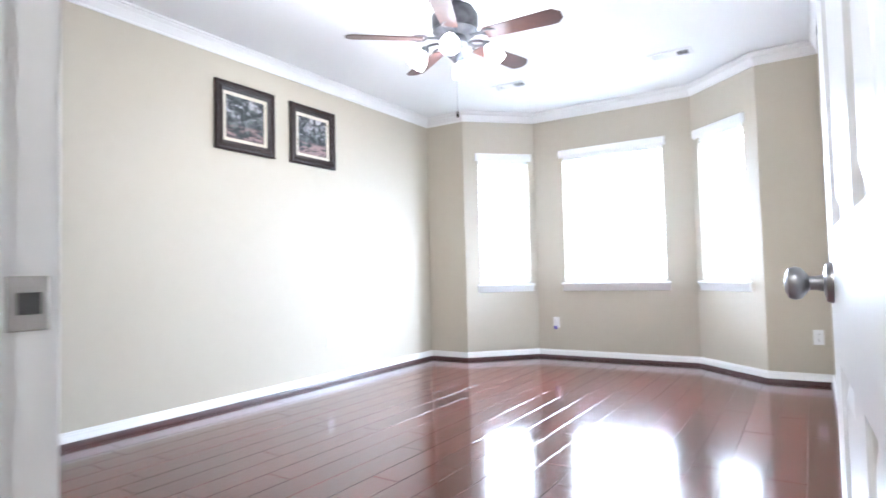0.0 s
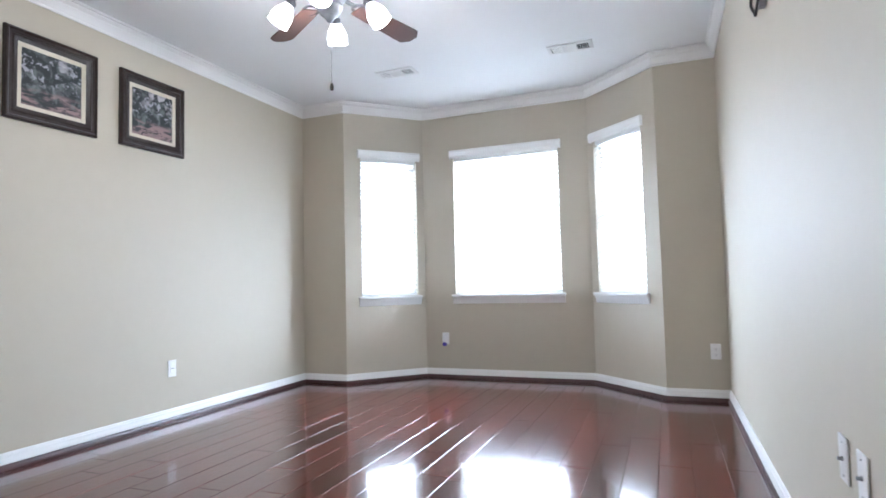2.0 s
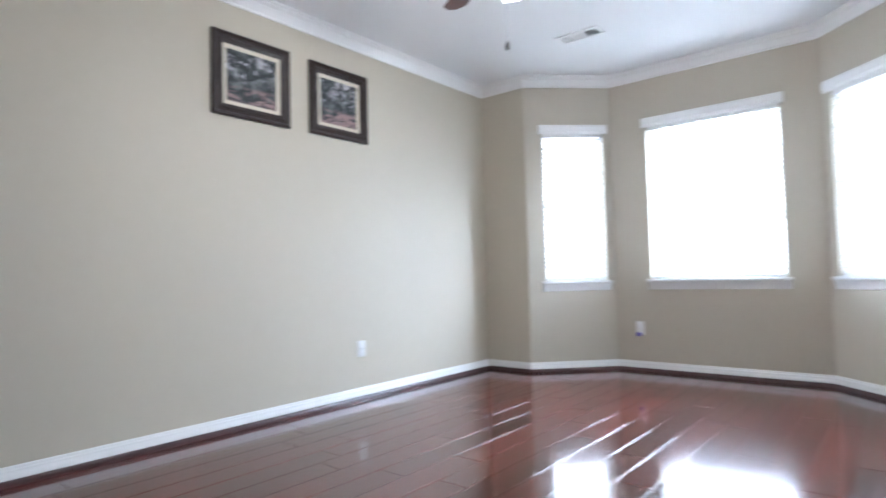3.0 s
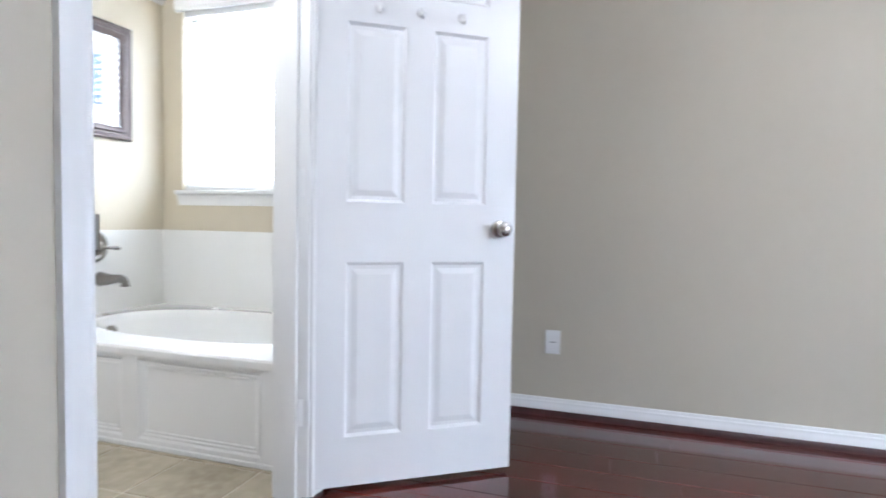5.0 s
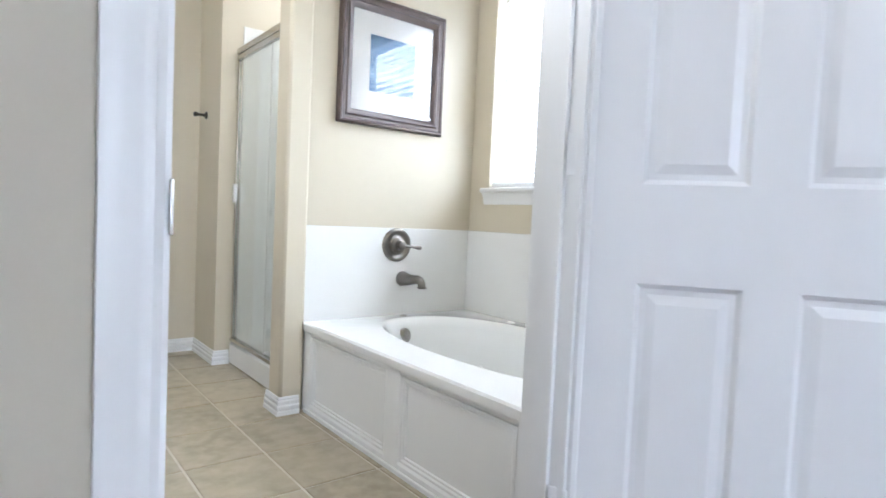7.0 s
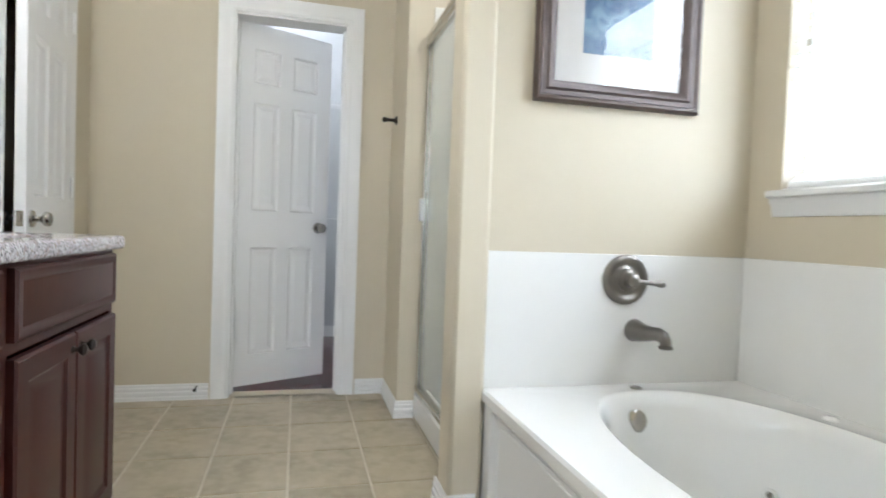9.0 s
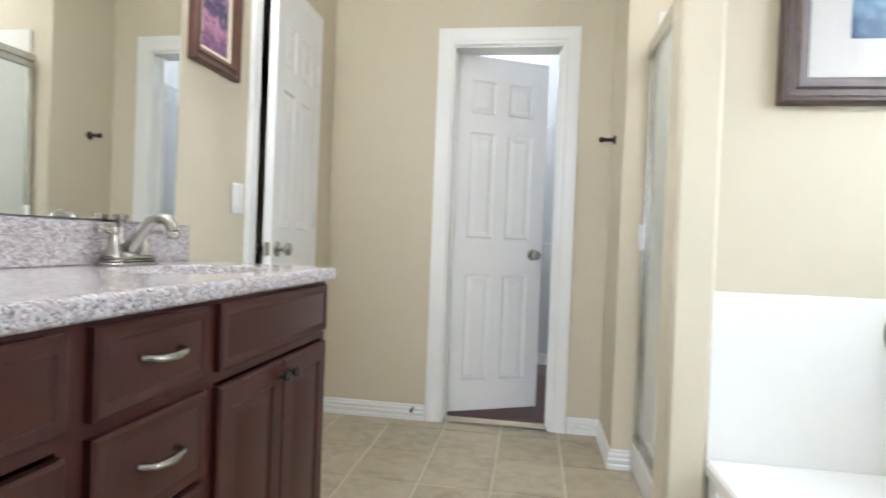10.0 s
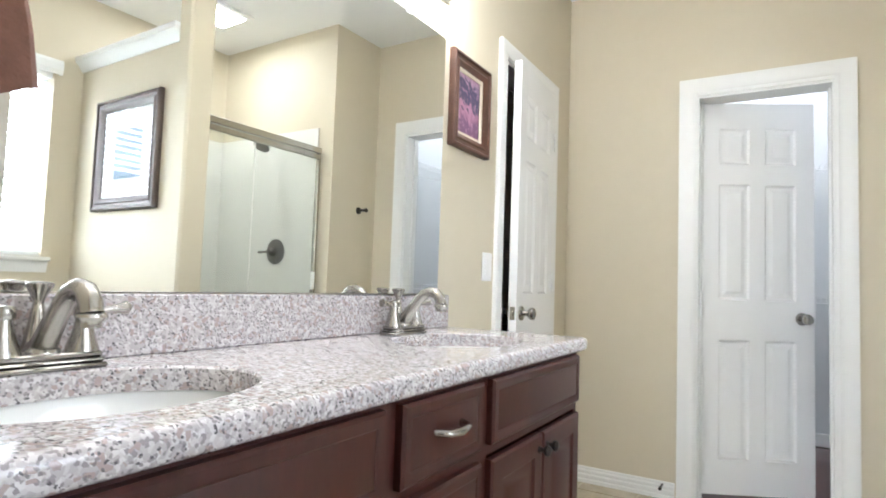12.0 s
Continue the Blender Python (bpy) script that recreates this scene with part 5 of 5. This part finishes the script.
def worktop():
    """Granite slab with two oval cut-outs, rounded front edge and a backsplash."""
    t = thing("vanity_countertop", "pink-grey speckled granite countertop with two oval sink cut-outs", "countertop", pose(0, 0, 0))
    y0, y1, x0, x1 = 0.458, 2.090, XC, XM - 0.002
    z0, z1 = ZCT - 0.040, ZCT
    me = Mesh()
    seg = 40
    cuts = [y0, (SINKS[0][1] + SINKS[1][1]) / 2, y1]
    r = 0.012
    for (cx, cy), ya, yb in zip(SINKS, cuts[:-1], cuts[1:]):
        a_ = ya + (r if ya == y0 else 0)
        b_ = yb
        ang = [2 * math.pi * k / seg for k in range(seg)]
        outer = []
        corner = [math.atan2(Y - cy, X - cx) % (2 * math.pi) for X, Y in ((x0 + r, a_), (x1, a_), (x1, b_), (x0 + r, b_))]
        ang = sorted(set(ang) | set(corner))
        n = len(ang)
        for a in ang:
            c, s = math.cos(a), math.sin(a)
            u = min((x1 - cx) / c if c > 1e-9 else (x0 + r - cx) / c if c < -1e-9 else 9, (b_ - cy) / s if s > 1e-9 else (a_ - cy) / s if s < -1e-9 else 9)
            outer.append((cx + c * u, cy + s * u))
        hole = [(cx + SRX * math.cos(a), cy + SRY * math.sin(a)) for a in ang]
        hole2 = [(cx + (SRX + 0.004) * math.cos(a), cy + (SRY + 0.004) * math.sin(a)) for a in ang]
        o = len(me.v)
        me.v += [(x, y, z1) for x, y in outer] + [(x, y, z1) for x, y in hole2] + [(x, y, z1 - 0.004) for x, y in hole] + [(x, y, z0) for x, y in hole] + [(x, y, z0) for x, y in outer]
        for k in range(n):
            l = (k + 1) % n
            for j in range(4):
                me.f.append((o + j * n + k, o + j * n + l, o + (j + 1) * n + l, o + (j + 1) * n + k))
    edge = [(x0 + r, z1), (x0 + 0.006, z1 - 0.002), (x0 + 0.0015, z1 - 0.007), (x0, z1 - 0.014), (x0, z1 - 0.027), (x0 + 0.002, z1 - 0.034), (x0 + 0.007, z0 + 0.001), (x0 + r, z0)]
    k = len(edge)
    o = len(me.v)
    for q in range(k):
        e = edge[q][0] - x0
        me.v.append((edge[q][0], y0 + r, edge[q][1]))
        me.v.append((edge[q][0], y1, edge[q][1]))
    for q in range(k - 1):
        me.f.append((o + 2 * q, o + 2 * q + 2, o + 2 * q + 3, o + 2 * q + 1))
    o = len(me.v)
    for q in range(k):
        e = edge[q][0] - x0
        me.v.append((x0 + r, y0 + e, edge[q][1]))
        me.v.append((x1, y0 + e, edge[q][1]))
    for q in range(k - 1):
        me.f.append((o + 2 * q, o + 2 * q + 2, o + 2 * q + 3, o + 2 * q + 1))
    o = len(me.v)                               # rounded outer corner
    cs = 6
    for j in range(cs + 1):
        a = radians(180 + 90 * j / cs)
        for q in range(k):
            e = r - (edge[q][0] - x0)
            me.v.append((x0 + r + e * math.cos(a), y0 + r + e * math.sin(a), edge[q][1]))
    for j in range(cs):
        for q in range(k - 1):
            me.f.append((o + j * k + q, o + j * k + q + 1, o + (j + 1) * k + q + 1, o + (j + 1) * k + q))
    part("slab", me, GRANITE, t)
    part("backsplash", Mesh().box(XM - 0.021, XM - 0.001, y0 + 0.02, y1, ZCT + 0.0005, 1.003, 0.003), GRANITE, t)
    return t


worktop()


def sink(x, y):
    t = thing("sink", "white oval undermount porcelain sink", "sink", pose(x, y, 0), group="vanity sinks")
    me = Mesh()
    seg = 40
    lev = [(1.10, -0.041), (1.06, -0.041), (1.04, -0.046), (1.0, -0.075), (0.92, -0.12), (0.72, -0.16), (0.4, -0.178), (0.12, -0.182)]
    for f, z in lev:
        me.v += [(SRX * f * math.cos(2 * math.pi * k / seg), SRY * f * math.sin(2 * math.pi * k / seg), ZCT + z) for k in range(seg)]
    for j in range(len(lev) - 1):
        for k in range(seg):
            l = (k + 1) % seg
            me.f.append((j * seg + k, j * seg + l, (j + 1) * seg + l, (j + 1) * seg + k))
    part("bowl", me, TUBW, t)
    part("drain", Mesh().lathe([(0.024, 0), (0.024, 0.004), (0.016, 0.004), (0.004, 0.001)], 20, pose(0, 0, ZCT - 0.183)), NICKEL, t)


def faucet(x, y):
    """Two-handle centre-set faucet; spout towards the room (-x)."""
    t = thing("faucet", "brushed nickel two-handle faucet with an arched spout", "faucet", pose(x, y, ZCT), group="vanity faucets")
    b = Mesh().box(-0.031, 0.031, -0.084, 0.084, 0.0005, 0.009, 0.003).box(-0.028, 0.028, -0.081, 0.081, 0.009, 0.017, 0.004).box(-0.025, 0.025, -0.077, 0.077, 0.017, 0.027, 0.003)
    part("base", b, NICKEL, t)
    part("spout", Mesh().lathe([(0.026, 0.026), (0.0255, 0.031), (0.021, 0.036), (0.017, 0.046)], 20, pose(0.008, 0, 0)).tube([(0.008, 0, 0.030), (-0.006, 0, 0.050), (-0.026, 0, 0.076), (-0.046, 0, 0.102), (-0.066, 0, 0.121), (-0.088, 0, 0.129), (-0.108, 0, 0.125), (-0.121, 0, 0.111), (-0.126, 0, 0.094)], [0.020, 0.0185, 0.0165, 0.0155, 0.0150, 0.0150, 0.0155, 0.0160, 0.0160], 18).lathe([(0.0155, 0.096), (0.0205, 0.093), (0.0215, 0.089), (0.0180, 0.086), (0.0150, 0.080), (0.0150, 0.074), (0.004, 0.074)], 20, pose(-0.126, 0, 0)), NICKEL, t)
    part("lift_rod", Mesh().lathe([(0.022, 0.026), (0.017, 0.046), (0.012, 0.075), (0.0085, 0.096), (0.0075, 0.104), (0.0105, 0.112), (0.0185, 0.127), (0.020, 0.132), (0.016, 0.135), (0.003, 0.136)], 20, pose(0.026, 0, 0)), NICKEL, t, "flared nickel lift rod knob")
    for s in (-1, 1):
        h = Mesh().lathe([(0.0255, 0.026), (0.0235, 0.033), (0.0165, 0.055), (0.0125, 0.074), (0.0120, 0.079), (0.0150, 0.083), (0.0150, 0.093), (0.0120, 0.099), (0.003, 0.101)], 22, pose(0, s * 0.056, 0))
        h.tube([(0, s * 0.058, 0.088), (-0.002, s * 0.078, 0.090), (-0.004, s * 0.098, 0.092), (-0.005, s * 0.112, 0.093), (-0.006, s * 0.120, 0.094), (-0.006, s * 0.124, 0.094)], [0.0085, 0.0065, 0.0065, 0.0095, 0.0120, 0.0105], 14)
        part("handle", h, NICKEL, t)


for x, y in SINKS:
    sink(x, y)
    faucet(2.51, y - 0.015)

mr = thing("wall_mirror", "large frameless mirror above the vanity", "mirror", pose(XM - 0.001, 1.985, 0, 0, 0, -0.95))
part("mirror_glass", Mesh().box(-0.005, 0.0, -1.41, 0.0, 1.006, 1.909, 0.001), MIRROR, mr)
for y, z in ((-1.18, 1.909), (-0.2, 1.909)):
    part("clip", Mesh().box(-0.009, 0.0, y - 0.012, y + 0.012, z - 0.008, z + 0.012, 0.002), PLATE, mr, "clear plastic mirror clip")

vl = thing("vanity_light", "nickel vanity light bar with five lit globes", "wall light", pose(XM, 1.25, 2.12))
part("back_bar", Mesh().box(-0.03, -0.001, -0.72, 0.72, -0.055, 0.055, 0.008), NICKEL, vl)
for k in range(5):
    y = -0.6 + 0.3 * k
    part("socket", Mesh().lathe([(0.03, 0), (0.03, 0.03), (0.02, 0.05)], 18, pose(-0.03, y, 0, 0, -90, 0)), NICKEL, vl)
    gl = part("globe", Mesh().lathe([(0.018, 0.0), (0.045, 0.022), (0.06, 0.06), (0.045, 0.098), (0.018, 0.116), (0.003, 0.12)], 22, pose(-0.068, y, 0, 0, -90, 0)), SHADE, vl, "lit white glass globe")
    gl.visible_shadow = False

framed("picture", pose(XM - 0.001, 0.345, 1.733, 0, 0, 90), 0.305, 0.362, 0.056, FRAMEB, ART_4, "small mauve landscape in a walnut frame", liner=0.012, depth=0.026)
wall_plate(pose(XM - 0.001, 0.148, 1.118, 0, 0, 90), "switch", "white rocker light switch beside the toilet room door", w=0.085)


def hook(at):
    t = thing("robe_hook", "dark bronze robe hook on the wall", "hook", at)
    part("rosette", Mesh().lathe([(0.024, 0), (0.024, 0.005), (0.014, 0.012)], 20), DARKM, t)
    part("post", Mesh().lathe([(0.012, 0.008), (0.009, 0.025), (0.009, 0.05), (0.014, 0.062), (0.015, 0.072), (0.008, 0.078), (0.002, 0.078)], 16), DARKM, t)


hook(pose(1.0705, -0.70, 1.517, 0, 90, 0))
ds = thing("door_stop", "small dark spring door stop on the baseboard", "door stop", pose(2.062, YC + 0.006, 0.068))
part("spring", Mesh().tube([(0, 0, 0), (0, 0.055, -0.002)], 0.006, 10), DARKM, ds)
part("tip", Mesh().tube([(0, 0.055, -0.002), (0, 0.068, -0.003)], 0.0085, 10), RUBBER, ds)


def hand_towel():
    """A folded towel over a ring on the wall beside the doorway."""
    t = thing("towel_ring", "dark bronze towel ring on the wall", "towel ring", pose(2.15, YBB - 0.0065, 1.475))
    part("rosette", Mesh().lathe([(0.026, 0), (0.026, 0.006), (0.012, 0.012), (0.009, 0.105), (0.004, 0.115)], 20, pose(0, 0, 0, 90, 0, 0)), DARKM, t)
    part("ring", Mesh().tube([(0.075 * math.sin(2 * math.pi * k / 24), -0.108, -0.075 + 0.075 * math.cos(2 * math.pi * k / 24)) for k in range(25)], 0.005, 8), DARKM, t)
    w = thing("hand_towel", "brown terry hand towel hanging from the ring", "towel", pose(2.150, YBB - 0.108, 1.343))
    me = Mesh()
    nx, nz = 14, 12
    for side, y in ((0, 0.024), (1, -0.026)):
        for j in range(nz + 1):
            v = j / nz
            z = 0.01 - v * 0.17
            for i in range(nx + 1):
                u = i / nx * 2 - 1
                wd = 0.026 + 0.020 * min(1, v * 1.6)
                me.v.append((u * wd, y * (1.0 + 0.35 * math.sin(u * 7 + side)) * (0.6 + 0.6 * v), z - 0.012 * u * u + 0.03 * v * abs(y) / 0.026 * side))
    st = (nx + 1) * (nz + 1)
    for side in (0, 1):
        for j in range(nz):
            for i in range(nx):
                a = side * st + j * (nx + 1) + i
                me.f.append((a, a + 1, a + nx + 2, a + nx + 1))
    ring_ = [i for i in range(nx + 1)] + [j * (nx + 1) + nx for j in range(1, nz + 1)] + [nz * (nx + 1) + i for i in range(nx - 1, -1, -1)] + [j * (nx + 1) for j in range(nz - 1, 0, -1)]
    for k in range(len(ring_)):
        a, b = ring_[k], ring_[(k + 1) % len(ring_)]
        me.f.append((a, b, b + st, a + st))
    part("cloth", me, TOWEL, w)


hand_towel()


def wire_shelf(x0, x1, y0, y1, z, at=None):
    t = thing("wire_shelf", "white coated wire closet shelf", "shelf", at or pose(0, 0, 0), group="closet shelves")
    me = Mesh()
    for y in (y0, (y0 + y1) / 2, y1):
        me.tube([(x0, y, z), (x1, y, z)], 0.0035, 6)
    me.tube([(x1, y0, z - 0.03), (x1, y1, z - 0.03)], 0.0035, 6)
    part("rail", me, WIREW, t)
    wires = Mesh()
    n = int((y1 - y0) / 0.03)
    for k in range(n + 1):
        y = y0 + (y1 - y0) * k / n
        wires.tube([(x0, y, z + 0.004), (x1, y, z + 0.004), (x1, y, z - 0.03)], 0.0016, 5)
    part("wire_grid", wires, WIREW, t)
    for y in (y0 + 0.12, y1 - 0.12):
        part("brace", Mesh().tube([(x0, y, z - 0.26), (x1 - 0.03, y, z - 0.01)], 0.004, 6), WIREW, t)


SHELF_Z = (1.93, 1.03)
for z in SHELF_Z:
    wire_shelf(0.902, 1.22, -2.55, -1.05, z)
for z in SHELF_Z:
    wire_shelf(0.0, 0.305, 0.0, 1.66, z, pose(2.885, -2.598, 0, 0, 0, 90))
tagged(part("baseboard_closet", Mesh().box(0.9, 0.914, -2.6, YC - 0.13, 0.0, 0.09, 0.003).box(0.914, 2.9, -2.6, -2.586, 0.0, 0.09, 0.003), TRIM, None), "white closet baseboard", "baseboard", kind="structure")

# ---------------------------------------------------------------- floors, piece by piece
fl = structure("floor_bedroom", Mesh().box(-0.14, XR, YB - 0.02, DB + 0.14, -0.1, FZ - 0.011).box(XR, W_ + 0.14, YE - 0.13, DB + 0.14, -0.1, FZ - 0.011), JOINT, "glossy dark cherry plank bedroom floor", "floor")
rng = random.Random(5)
PW = 0.155
PLEN = 1.21
plank_meshes = {}


def plank(x0, x1, y0, y1, parent, mat):
    key = (round(x1 - x0, 3), round(y1 - y0, 2), mat.name)
    if key not in plank_meshes:
        w, l = x1 - x0, y1 - y0
        body = Mesh().box(-w / 2, w / 2, -l / 2, l / 2, -0.010, 0.0, 0.0021)
        body.v = [(x, y, -0.0009 if -0.004 < z < -0.001 else z) for x, y, z in body.v]
        plank_meshes[key] = finish("plank", body, mat, False)
    ob = new("plank", plank_meshes[key])
    ob.parent = parent
    ob.location = ((x0 + x1) / 2, (y0 + y1) / 2, FZ)
    return ob


def in_bay(x, y):
    if y <= D_:
        return True
    return 0.465 + (y - D_) - 0.2 < x < 3.26 - (y - D_) + 0.2


k0 = int(2.912 / PW) + 1
xs = [2.912 + PW * k for k in range(-k0, 7)]
for xa in xs:
    xb = xa + PW - 0.0012
    if xb < 0 or xa > W_:
        continue
    y = YE - 0.12 - rng.random() * PLEN
    while y < DB:
        ye = y + PLEN
        ya, yb = max(y, (YE - 0.12) if xa > XR else YB - 0.02), min(ye, DB + 0.02)
        if yb - ya > 0.03 and in_bay((xa + xb) / 2, ya):
            plank(max(xa, -0.02), min(xb, W_ + 0.02), ya, yb - 0.0012, fl, PLANK)
        y = ye

hf = structure("floor_hall", Mesh().box(2.6, 5.1, 0.3, YE - 0.120, -0.1, FZ - 0.001), PLANK, "dark cherry plank hall floor", "floor")
cf = structure("floor_closet", Mesh().box(0.8, 3.0, -2.7, YC - 0.03, -0.1, -0.003), PLANK, "dark cherry plank closet floor", "floor")
tf = structure("floor_toilet", Mesh().box(XM + 0.02, 4.2, YC - 0.02, 0.29, -0.1, -0.002), TILE, "beige tiled toilet room floor", "floor")
bf = structure("floor_bath", Mesh().box(XW - 0.1, XM + 0.02, YC - 0.03, YB - 0.02, -0.1, -0.0035), GROUT, "beige ceramic tile bathroom floor with pale grout", "floor")
TX, TY = 0.297, 0.344
tile_meshes = {}
for i in range(0, 7):
    for j in range(-3, 8):
        x0, x1 = 1.286 + TX * (i - 2), 1.286 + TX * (i - 1) - 0.0085
        y0, y1 = -0.052 + TY * j, -0.052 + TY * (j + 1) - 0.0085
        x0, x1, y0, y1 = max(x0, 0.93), min(x1, XM), max(y0, YC - 0.028), min(y1, YB - 0.025)
        if x1 - x0 < 0.02 or y1 - y0 < 0.02:
            continue
        key = (round(x1 - x0, 3), round(y1 - y0, 3))
        if key not in tile_meshes:
            w, l = key
            tile_meshes[key] = finish("tile", Mesh().box(-w / 2, w / 2, -l / 2, l / 2, -0.007, 0.0, 0.0018), TILE, False)
        ob = new("tile", tile_meshes[key])
        ob.parent = bf
        ob.location = ((x0 + x1) / 2, (y0 + y1) / 2, 0.0)
